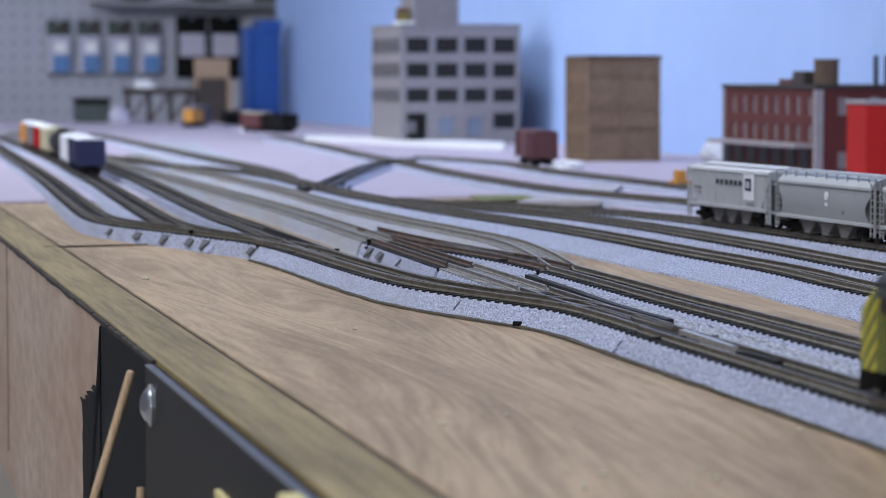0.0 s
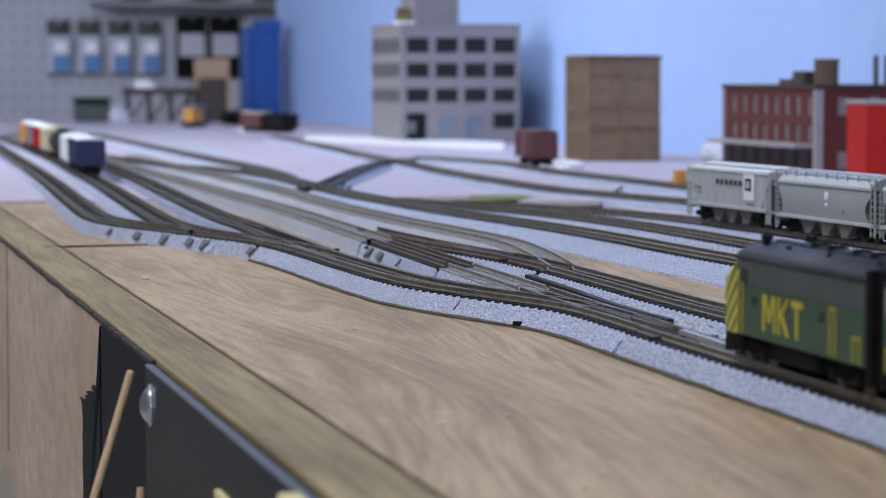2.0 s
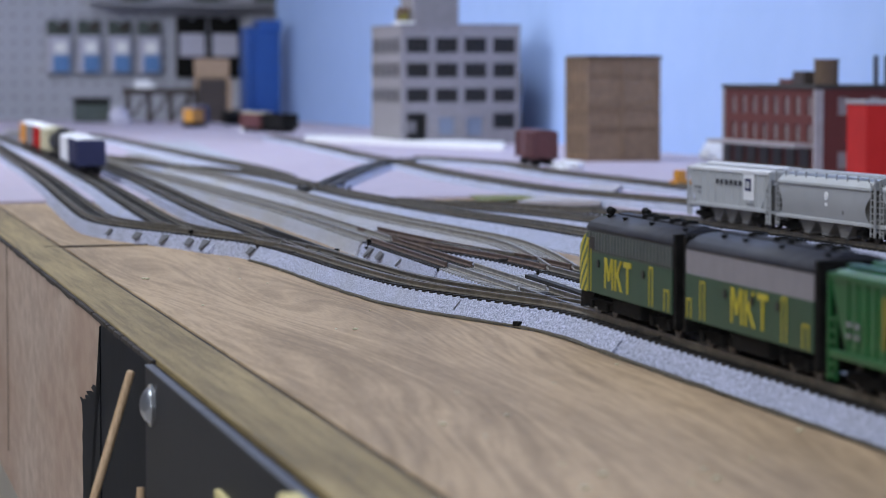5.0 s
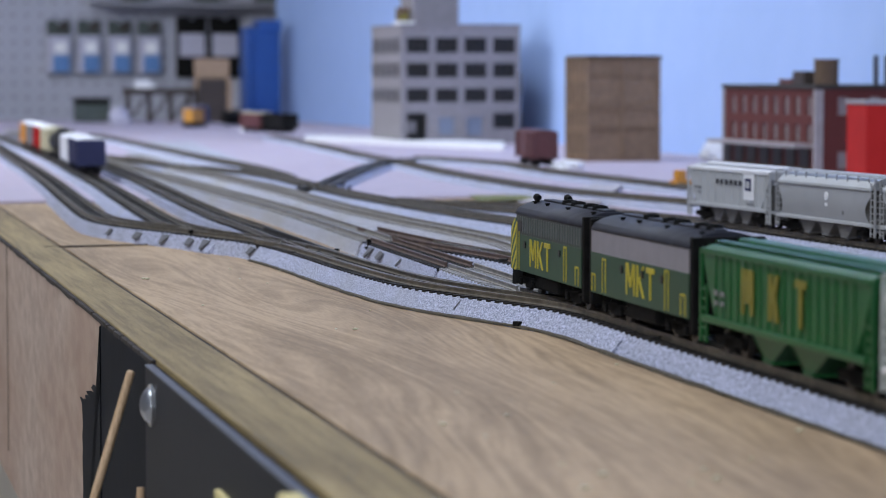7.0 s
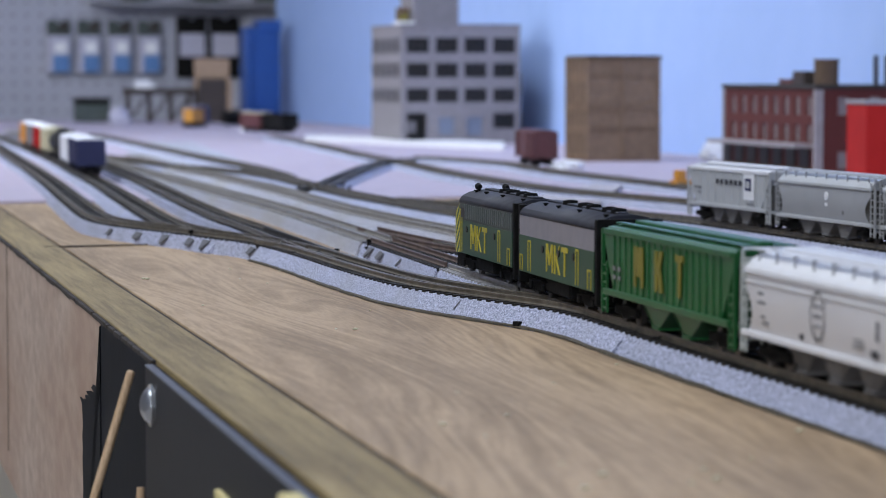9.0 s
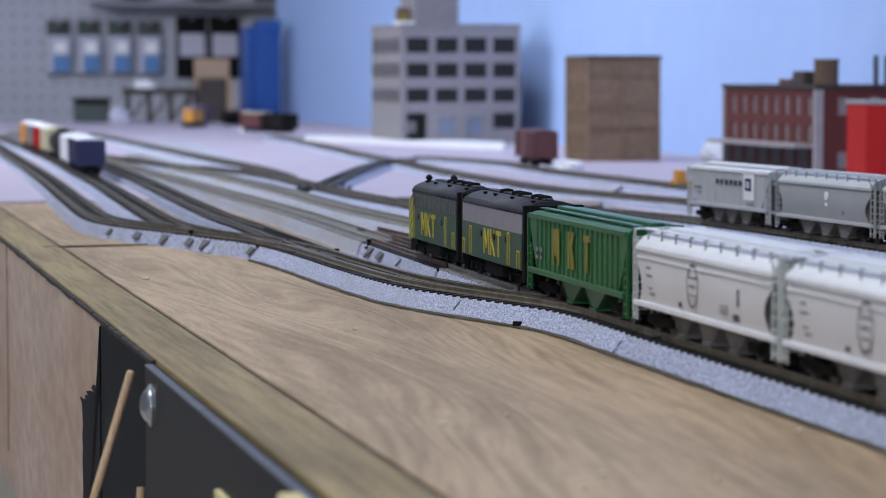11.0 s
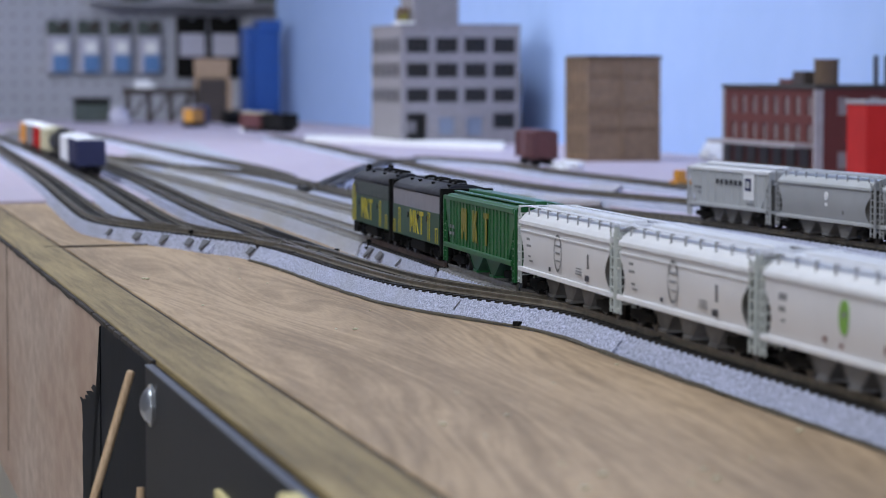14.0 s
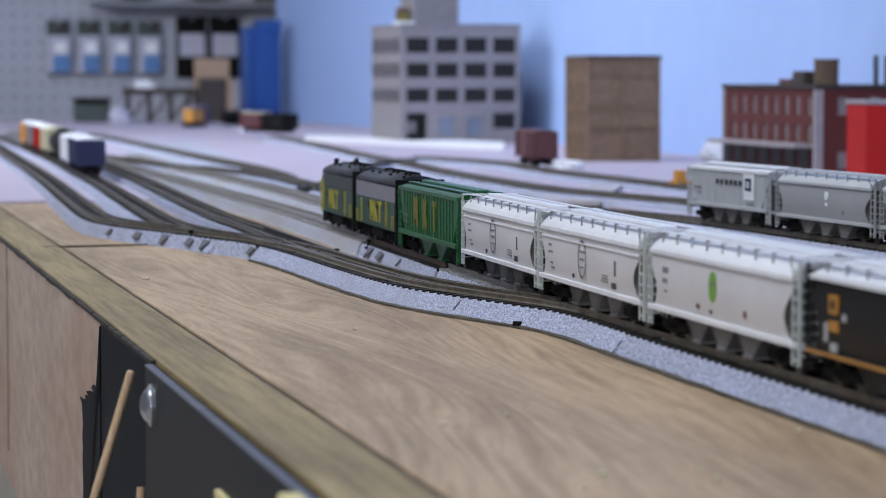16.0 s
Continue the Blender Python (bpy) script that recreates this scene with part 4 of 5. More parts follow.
        marks(root, "stencil", [(0.0300, 0.0318, 0.0150, 0.0165), (0.035, 0.0385, 0.0082, 0.0100), (0.0405, 0.042, 0.0100, 0.0140)], y - 0.0001, M["greycar"], t=0.0004)
        part("sill_stripe", boxes((-L / 2 + 0.002, L / 2 - 0.002, 0.0099, 0.0101, 0.0070, 0.0077)), M["amber"], root, "amber stripe along the sill")
    elif logo == "dot":
        bm = bmesh.new()
        cyl(bm, (-0.004, y - 0.0002, 0.0172), (-0.004, y + 0.0003, 0.0172), 0.0017, 20)
        part("emblem", bm, M["white"], root, "white round emblem")
        marks(root, "lettering", [(-0.0052, -0.0028, 0.0132, 0.0145)], y, M["white"])
        marks(root, "stencil", [(-0.021, -0.0195, 0.0104, 0.0120)], y, M["mark"])
    return root


def ribbed_hopper(side, trimm, lab, group, L=0.0985, initials=True):
    root = thing("covered_hopper_car", Matrix.Identity(4), lab, "hopper car", group)
    h = L / 2 - 0.002
    zt, zs, hw = 0.0245, 0.0082, 0.0092
    bm = bmesh.new()
    # side panel with slope-sheet cut at both lower ends
    prism(bm, [(-h + 0.0085, zs), (h - 0.0085, zs), (h - 0.0035, 0.0150), (h, 0.0215), (h, zt), (-h, zt), (-h, 0.0215), (-h + 0.0035, 0.0150)], "y", -hw, hw)
    part("body", bm, side, root)
    if initials:
        xs = [-h + 0.009 + (2 * h - 0.018) * i / 17 for i in range(18)]
    else:
        xs = [-h + 0.004 + (2 * h - 0.008) * i / 9 for i in range(10)]
    bm = bmesh.new()
    box(bm, -0.0004, 0.0004, hw - 0.0002, hw + 0.00035, zs, zt - 0.0012)
    rib_me = bpy.data.meshes.new("rib")
    bm.to_mesh(rib_me)
    bm.free()
    rib_me.materials.append(side)
    for x in xs:
        for s in (0, 180):
            o = new("rib", rib_me)
            o.parent = root
            o.matrix_basis = pose(x if s == 0 else -(-x), 0, 0, 0, 0, s) if s == 0 else pose(x, 0, 0, 0, 0, 180)
    part("top_chord", boxes((-h, h, hw - 0.0003, hw + 0.0006, zt - 0.0012, zt + 0.0003), (-h, h, -hw - 0.0006, -hw + 0.0003, zt - 0.0012, zt + 0.0003), bevel=0.0002), trimm, root)
    part("side_sill", boxes((-h + 0.001, h - 0.001, hw - 0.0003, hw + 0.0010, zs - 0.0010, zs + 0.0006), (-h + 0.001, h - 0.001, -hw - 0.0010, -hw + 0.0003, zs - 0.0010, zs + 0.0006), bevel=0.0002), side, root)
    bm = bmesh.new()
    prism(bm, [(-0.0088, zt), (0.0088, zt), (0.0080, zt + 0.0007), (0.0035, zt + 0.0012), (-0.0035, zt + 0.0012), (-0.0080, zt + 0.0007)], "x", -h, h)
    part("roof", bm, trimm, root)
    part("roof_hatch", boxes((-h + 0.003, h - 0.003, -0.0018, 0.0018, zt + 0.0010, zt + 0.0024), bevel=0.0004), trimm, root)
    part("running_board", boxes((-h, h, 0.0040, 0.0062, zt + 0.0014, zt + 0.0018), (-h, h, -0.0062, -0.0040, zt + 0.0014, zt + 0.0018)), trimm, root)
    for sx in (-1, 1):
        a, b = sorted((sx * (h - 0.0085), sx * L / 2))
        part("end_platform", boxes((a, b, -0.0085, 0.0085, 0.0068, 0.0080)), side, root)
        for s in (1, -1):
            ladder(root, sx * (L / 2 - 0.0024), s * 0.0092, 0.0022, 0.0160, 0.0036, side, "x", 6, 0.0003)
            part("corner_post", boxes(tuple(sorted((sx * (L / 2 - 0.0010), sx * (L / 2 - 0.0002)))) + tuple(sorted((s * 0.0088, s * 0.0097))) + (0.0022, zt)), side, root)
        bm = bmesh.new()
        prism(bm, [(sx * (h - 0.010), 0.0075), (sx * (h - 0.0005), 0.0205), (sx * (h - 0.002), 0.0215), (sx * (h - 0.014), 0.0075)], "y", -0.0082, 0.0082)
        # end sheet and bulkhead take a darker colour for the shade there
        part("end_sheet", bm, M["greendark"] if initials else M["endshade"], root, "end slope sheet coloured as in shade")
        part("end_panel", boxes(tuple(sorted((sx * (h - 0.0022), sx * (h - 0.0014)))) + (-0.0070, 0.0070, 0.0080, zt - 0.0030)), M["greendark"] if initials else M["endshade"], root, "end bulkhead coloured as in shade")
        coupler(root, sx * (L / 2 - 0.0004), sx)
    hopper_chutes(root, (-0.0155, 0.0, 0.0155) if not initials else (-0.0125, 0.0125), side if initials else M["bay"], half=0.0080 if not initials else 0.0122, w=0.0070, slope=M["chutedark"] if not initials else M["greendark"])
    part("centre_sill", boxes((-L / 2 + 0.001, L / 2 - 0.001, -0.0016, 0.0016, 0.0040, 0.0070)), M["under"], root)
    for x in (-L / 2 + 0.0150, L / 2 - 0.0150):
        truck(root, x)
    y = hw + 0.00035
    if initials:
        stroke_marks(root, "emblem", block_initials(0.0240, 0.0112, 0.0216, 0.0066, 0.0100, 0.0020), y, M["gold"], "gold painted block emblem", t=0.00025)
        marks(root, "lettering", [(0.036, 0.0385, 0.0140, 0.0152), (0.0405, 0.0430, 0.0140, 0.0152), (0.036, 0.0385, 0.0118, 0.0128), (0.0405, 0.0430, 0.0118, 0.0128)], y, M["mark"], t=0.00025)
    else:
        marks(root, "lettering", [(0.0125 - 0.0052 * i - 0.0030, 0.0125 - 0.0052 * i, 0.0178, 0.0200) for i in range(6)], y, M["markdark"], "dark letters shown as plain bars", t=0.00025)
        marks(root, "panel", [(-0.0300, -0.0190, 0.0118, 0.0232)], y, M["white"], "white panel with a dark flag emblem", t=0.00025)
        marks(root, "emblem", [(-0.0275, -0.0212, 0.0158, 0.0212)], y + 0.0002, M["navy"], t=0.0003)
        marks(root, "emblem_inset", [(-0.0262, -0.0225, 0.0170, 0.0200)], y + 0.0004, M["greycar"], t=0.0003)
        marks(root, "stencil", [(0.030, 0.034, 0.0150, 0.0160), (0.0355, 0.0375, 0.0150, 0.0160), (0.030, 0.034, 0.0130, 0.0136), (-0.03, -0.022, 0.0098, 0.0104)], y, M["mark"], t=0.00025)
    return root


PATH = spline(ROUTE, 0.002)


def on_path(s):
    i = min(max(int(s / 0.002), 0), len(PATH) - 2)
    return PATH[i].lerp(PATH[i + 1], s / 0.002 - i)


SPEED = 0.0415
START = min(range(len(PATH)), key=lambda i: (PATH[i] - Vector((0.0932, 0.5349, 0))).length) * 0.002


def ride(ob, offset, base):
    """Rows for a car whose middle rides offset metres behind the nose, on trucks base metres apart."""
    rows = []
    for k in range(0, 33):
        t = k * 0.5
        s = START + SPEED * t - offset
        a, b = on_path(s + base / 2), on_path(s - base / 2)
        m, d = (a + b) / 2, a - b
        rows.append((t, pose(m.x, m.y, RAIL, 0, 0, math.degrees(math.atan2(d.y, d.x)))))
    walk(ob, rows)


loco_a = covered_wagon_unit(True)
loco_b = covered_wagon_unit(False)
hop_green = ribbed_hopper(M["cargreen"], M["cargreen"], "bright green ribbed covered hopper with gold emblem", "hopper cars of the moving train", 0.1080)
hop_white = rounded_hopper(M["whitecar"], M["whiteroof"], "pale grey covered hopper with a grey oval emblem", "ring")
hop_white_b = copy_thing(hop_white, Matrix.Identity(4))
hop_logo = rounded_hopper(M["whitecar"], M["whiteroof"], "pale grey covered hopper with a green oval emblem", "green")
hop_black = rounded_hopper(M["blackcar"], M["whiteroof"], "black covered hopper with amber emblem and white roof", "gold")
TRAIN = [(loco_a, 0.0425, 0.056), (loco_b, 0.1385, 0.056), (hop_green, 0.2435, 0.078), (hop_white, 0.3550, 0.076), (hop_white_b, 0.4645, 0.076), (hop_logo, 0.5750, 0.076), (hop_black, 0.6870, 0.076)]


def motions():
    for r, offset, base in TRAIN:
        ride(r, offset, base)
        for o in r.children_recursive:
            if o.name.startswith("wheelset"):
                p = o.location.copy()
                turn = math.degrees(SPEED * 0.1 / p.z)
                walk(o, [(k * 0.1, pose(p.x, p.y, p.z, 0, turn * k, 0)) for k in range(161)])


# ---- parked rolling stock ----
def boxcar(lab, paint, L=0.080, H=0.0235, roofm=None, m=None, group="parked freight cars", open_top=False):
    root = thing("gondola_car" if open_top else "boxcar", Matrix.Identity(4), lab, "freight car", group)
    hw, z0 = 0.0094, 0.0060
    if open_top:
        part("body", boxes((-L / 2, L / 2, -hw, hw, z0, z0 + 0.001), (-L / 2, L / 2, hw - 0.0008, hw, z0, H), (-L / 2, L / 2, -hw, -hw + 0.0008, z0, H), (-L / 2, -L / 2 + 0.0008, -hw, hw, z0, H), (L / 2 - 0.0008, L / 2, -hw, hw, z0, H)), paint, root)
    else:
        part("body", boxes((-L / 2, L / 2, -hw, hw, z0, H), bevel=0.0003), paint, root)
        bm = bmesh.new()
        prism(bm, [(-hw - 0.0003, H), (hw + 0.0003, H), (hw * 0.5, H + 0.0012), (0, H + 0.0016), (-hw * 0.5, H + 0.0012)], "x", -L / 2 - 0.0003, L / 2 + 0.0003)
        part("roof", bm, roofm or paint, root)
        for s in (1, -1):
            part("sliding_door", boxes((-0.0085, 0.0085) + tuple(sorted((s * hw, s * (hw + 0.0007)))) + (z0 + 0.001, H - 0.0012), bevel=0.0002), paint, root)
    bm = bmesh.new()
    for i in range(12):
        x = -L / 2 + L * (i + 0.5) / 12
        for s in (1, -1):
            box(bm, x - 0.0003, x + 0.0003, *sorted((s * hw, s * (hw + 0.0004))), z0, H - 0.0004)
    part("side_rib", bm, paint, root)
    for sx in (-1, 1):
        bm = bmesh.new()
        for i in range(5):
            z = z0 + (H - z0) * (i + 0.7) / 5.6
            box(bm, *sorted((sx * L / 2, sx * (L / 2 + 0.0005))), -hw + 0.001, hw - 0.001, z - 0.0006, z + 0.0006)
        part("end_rib", bm, paint, root)
        ladder(root, sx * (L / 2 - 0.003), hw + 0.0005, z0 - 0.002, H, 0.003, paint, "x", 6)
        coupler(root, sx * L / 2, sx)
    part("centre_sill", boxes((-L / 2 + 0.001, L / 2 - 0.001, -0.003, 0.003, 0.0035, z0)), M["under"], root)
    for x in (-L / 2 + 0.015, L / 2 - 0.015):
        truck(root, x)
    if m is not None:
        root.matrix_world = m
    return root


def tank_car(lab, paint, L=0.075):
    root = thing("tank_car", Matrix.Identity(4), lab, "freight car", "parked freight cars")
    bm = bmesh.new()
    cyl(bm, (-L / 2, 0, 0.0145), (L / 2, 0, 0.0145), 0.0085, 24)
    cyl(bm, (0, 0, 0.020), (0, 0, 0.0252), 0.004, 16)
    part("tank", bm, paint, root)
    part("frame", boxes((-L / 2 - 0.002, L / 2 + 0.002, -0.007, 0.007, 0.0045, 0.0062)), M["under"], root)
    ladder(root, 0.0, 0.0088, 0.005, 0.021, 0.004, M["under"], "x", 6)
    for x in (-L / 2 + 0.012, L / 2 - 0.012):
        truck(root, x)
    return root


def stand_on(curve_pts, y_mid, ob, base=0.05):
    """Set a car on a track at the place along it where the plan's y is y_mid."""
    c = spline(curve_pts, 0.004)
    i = min(range(len(c)), key=lambda k: abs(c[k].y - y_mid))
    t = tangents(c)[i]
    ob.matrix_world = pose(c[i].x, c[i].y, RAIL, 0, 0, math.degrees(math.atan2(t.y, t.x)) + (180 if t.y < 0 else 0))


grey_a = ribbed_hopper(M["greycar"], M["whiteroof"], "light grey ribbed covered hopper with a white panel", "parked grey hopper cars", 0.094, initials=False)
grey_b = rounded_hopper(M["midgrey"], M["greycar"], "mid grey covered hopper with a white round emblem", "dot", 0.1000, "parked grey hopper cars")
grey_c = copy_thing(grey_b, Matrix.Identity(4))
stand_on(HOPPER_TRACK, 1.180, grey_a)
stand_on(HOPPER_TRACK, 1.080, grey_b)
stand_on(HOPPER_TRACK, 0.979, grey_c)

y_at = 1.830
for lab, paint, roofm, L, maker in (
        ("navy blue boxcar at the end of the parked string", "navy", "white", 0.088, boxcar),
        ("cream and white boxcar in the parked string", "white", "white", 0.088, boxcar),
        ("black tank car in the parked string", "blackcar", None, 0.080, tank_car),
        ("second black tank car in the parked string", "blackcar", None, 0.080, tank_car),
        ("pale yellow boxcar in the parked string", "cream", "cream", 0.088, boxcar),
        ("red boxcar in the parked string", "red", "white", 0.088, boxcar),
        ("dark purple grey boxcar in the parked string", "mark", "white", 0.088, boxcar),
        ("orange boxcar at the head of the parked string", "orange", "white", 0.088, boxcar)):
    ob = maker(lab, M[paint], L, 0.0235, M[roofm]) if maker is boxcar else maker(lab, M[paint], L)
    stand_on(STRING_TRACK, y_at, ob)
    y_at += L + 0.008
boxcar("maroon boxcar standing by the tall buildings", M["maroon"], 0.074, 0.0255, M["maroon"], pose(0.0700, 1.990, RAIL, 0, 0, 98.5))
boxcar("maroon boxcar with pale roof on the far track", M["maroon"], 0.060, 0.0235, M["cream"], pose(-0.226, 3.22, RAIL, 0, 0, 118))
boxcar("black gondola on the far track", M["blackcar"], 0.062, 0.0235, None, pose(-0.1935, 3.160, RAIL, 0, 0, 118), open_top=True)


# ---- buildings ----
def facade(root, w, z_rows, cols, h, t, wallm, panem, place, mull=0):
    """A wall of thickness t with real openings; place maps (along, out, z) to the building's space. Returns the wall."""
    bm = bmesh.new()

    def put(a0, a1, o0, o1, z0, z1):
        p, q = place(a0, o0, z0), place(a1, o1, z1)
        box(bm, min(p[0], q[0]), max(p[0], q[0]), min(p[1], q[1]), max(p[1], q[1]), z0, z1)
    edges = [0.0]
    for a, b in cols:
        put(edges[-1], a, -t, 0, 0, h)
        edges.append(b)
    put(edges[-1], w, -t, 0, 0, h)
    for a, b in cols:
        z = 0.0
        for z0, z1 in z_rows:
            if z0 > z:
                put(a, b, -t, 0, z, z0)
            z = z1
        put(a, b, -t, 0, z, h)
    wall = part("wall", bm, wallm, root)
    for a, b in cols:
        for z0, z1 in z_rows:
            bm = bmesh.new()
            p, q = place(a - 0.0002, -t - 0.0004, z0), place(b + 0.0002, -t + 0.0006, z1)
            box(bm, min(p[0], q[0]), max(p[0], q[0]), min(p[1], q[1]), max(p[1], q[1]), z0 - 0.0002, z1 + 0.0002)
            win = part("window", bm, panem, wall)
            bm = bmesh.new()
            for k in range(mull):
                a_k = a + (b - a) * (k + 1) / (mull + 1)
                p, q = place(a_k - 0.0003, -t + 0.0006, z0), place(a_k + 0.0003, -t + 0.0011, z1)
                box(bm, min(p[0], q[0]), max(p[0], q[0]), min(p[1], q[1]), max(p[1], q[1]), z0, z1)
            zc = (z0 + z1) / 2
            p, q = place(a, -t + 0.0006, zc), place(b, -t + 0.0010, zc)
            box(bm, min(p[0], q[0]), max(p[0], q[0]), min(p[1], q[1]), max(p[1], q[1]), zc - 0.0003, zc + 0.0003)
            part("mullion", bm, M["darkbrown"] if mull else panem, win)
    return wall


def south(a, o, z):
    return (a, -o, z)


def west(a, o, z):
    return (-o, a, z)


def concrete_tower():
    w, d, h = 0.134, 0.155, 0.1290
    root = thing("office_tower", pose(-0.0455, 2.905, 0.0015, 0, 0, TURN), "grey concrete office tower with dark windows", "building")
    rows = [(0.0457, 0.0605), (0.0728, 0.0882), (0.0995, 0.1160)]
    cols = [(0.0062 + 0.0325 * i, 0.0062 + 0.0325 * i + 0.0252) for i in range(4)]
    up = facade(root, w, [(r0 - 0.038, r1 - 0.038) for r0, r1 in rows], cols, h - 0.038, 0.0030, M["conc"], M["pane"], south, mull=2)
    up.location.z = 0.038
    up.matrix_parent_inverse = Matrix.Identity(4)
    bm = bmesh.new()
    for a, b, z0, z1 in ((0, 0.0062, 0, 0.038), (0.0290, 0.0420, 0, 0.038), (0.0595, 0.0740, 0, 0.038), (0.0915, 0.1040, 0, 0.038), (0.1290, 0.134, 0, 0.038), (0.0062, 0.0290, 0.0335, 0.038),
                         (0.0420, 0.0595, 0, 0.0095), (0.0420, 0.0595, 0.0290, 0.038), (0.0740, 0.0915, 0, 0.0095), (0.0740, 0.0915, 0.0290, 0.038), (0.1040, 0.1290, 0, 0.0165), (0.1040, 0.1290, 0.0335, 0.038)):
        box(bm, a, b, 0, 0.003, z0, z1)
    low = part("ground_floor_wall", bm, M["conc"], root)
    part("window", boxes((0.0418, 0.0597, 0.0025, 0.0032, 0.0093, 0.0292)), M["paneblue"], low, "blue tinted shop window")
    part("window", boxes((0.0738, 0.0917, 0.0025, 0.0032, 0.0093, 0.0292)), M["paneblue"], low, "blue tinted shop window")
    part("window", boxes((0.1038, 0.1292, 0.0025, 0.0032, 0.0163, 0.0337)), M["pane"], low)
    part("entrance", boxes((0.0062, 0.0290, 0.0095, 0.0105, 0.0, 0.0335)), M["pane"], low, "dark recessed entrance")
    part("entrance_sign", boxes((0.0085, 0.0180, 0.0080, 0.0094, 0.0120, 0.0250)), M["conc"], low)
    wl = facade(root, d - 0.003, rows, [(0.010 + 0.0285 * i, 0.010 + 0.0285 * i + 0.0190) for i in range(5)], h, 0.0010, M["conc"], M["pane"], west)
    wl.location.y = 0.003
    part("core", boxes((0.0036, w - 0.003, 0.011, d, 0, h - 0.003)), M["conc"], root)
    part("wall_back", boxes((w - 0.003, w, 0.003, d, 0, h)), M["conc"], root)
    part("parapet", boxes((-0.001, w + 0.001, -0.001, 0.003, h, h + 0.002), (-0.001, 0.003, 0.003, d, h, h + 0.002), bevel=0.0004), M["conc"], root)
    pent = part("penthouse", boxes((0.018, 0.070, 0.022, 0.085, h - 0.003, h + 0.034), bevel=0.0006), M["conc"], root)
    part("penthouse_roof", boxes((0.016, 0.072, 0.020, 0.087, h + 0.034, h + 0.037)), M["tandark"], pent)
    part("water_tank", boxes((0.030, 0.044, 0.030, 0.046, h + 0.037, h + 0.060), bevel=0.003), M["maroon"], root, "maroon roof tank")
    part("roof_vent", boxes((0.046, 0.068, 0.025, 0.046, h + 0.037, h + 0.050), bevel=0.002), M["trim"], root)
    part("roof_unit", boxes((0.003, 0.016, 0.030, 0.042, h, h + 0.021), bevel=0.0008), M["tandark"], root, "brown and yellow roof unit")
    part("roof_unit", boxes((0.005, 0.014, 0.0295, 0.0300, h + 0.006, h + 0.013)), M["gold"], root)
    part("roof_slab", boxes((-0.002, 0.018, 0.012, 0.030, h + 0.001, h + 0.005), bevel=0.001), M["white"], root, "white roof slab")
    part("side_annex", boxes((w, w + 0.010, 0.030, 0.12, 0, 0.078)), M["markdark"], root, "dark grey side annex")


def tan_building():
    w, d, h = 0.0655, 0.066, 0.0905
    root = thing("warehouse", pose(0.1245, 2.29, 0.0015, 0, 0, TURN), "plain tan card warehouse with flat roof", "building")
    part("core", boxes((0.001, w, 0.001, d, 0, h)), M["tan"], root)
    for z in (0.0, 0.0285, 0.0455, 0.0735):
        zz = z + (0.026 if z == 0.0 else 0.0)
        part("floor_band", boxes((-0.0004, w + 0.0002, -0.0004, d, zz, zz + 0.0012)), M["tan"], root)
    for i in range(3):
        x = (w - 0.003) * i / 2
        part("pilaster", boxes((min(x, w - 0.003), min(x, w - 0.003) + 0.003, -0.0010, 0.001, 0, h - 0.002), bevel=0.0003), M["tan"], root)
    for i in range(6):
        y = (d - 0.003) * i / 5
        part("pilaster", boxes((-0.0012, 0.001, y, y + 0.003, 0, h - 0.002), bevel=0.0003), M["tan"], root)
    for i in range(5):
        for z0, z1 in ((0.006, 0.022), (0.031, 0.043), (0.050, 0.068), (0.077, 0.088)):
            y = (d - 0.003) * i / 5 + 0.005
            part("shutter", boxes((0.0004, 0.0011, y, y + 0.0085, z0, z1)), M["tandark"], root)
    part("cornice", boxes((-0.0016, w + 0.0016, -0.0016, d, h - 0.002, h), bevel=0.0004), M["tandark"], root)
    part("roof", boxes((0, w, 0, d, h, h + 0.0008)), M["roofdark"], root)


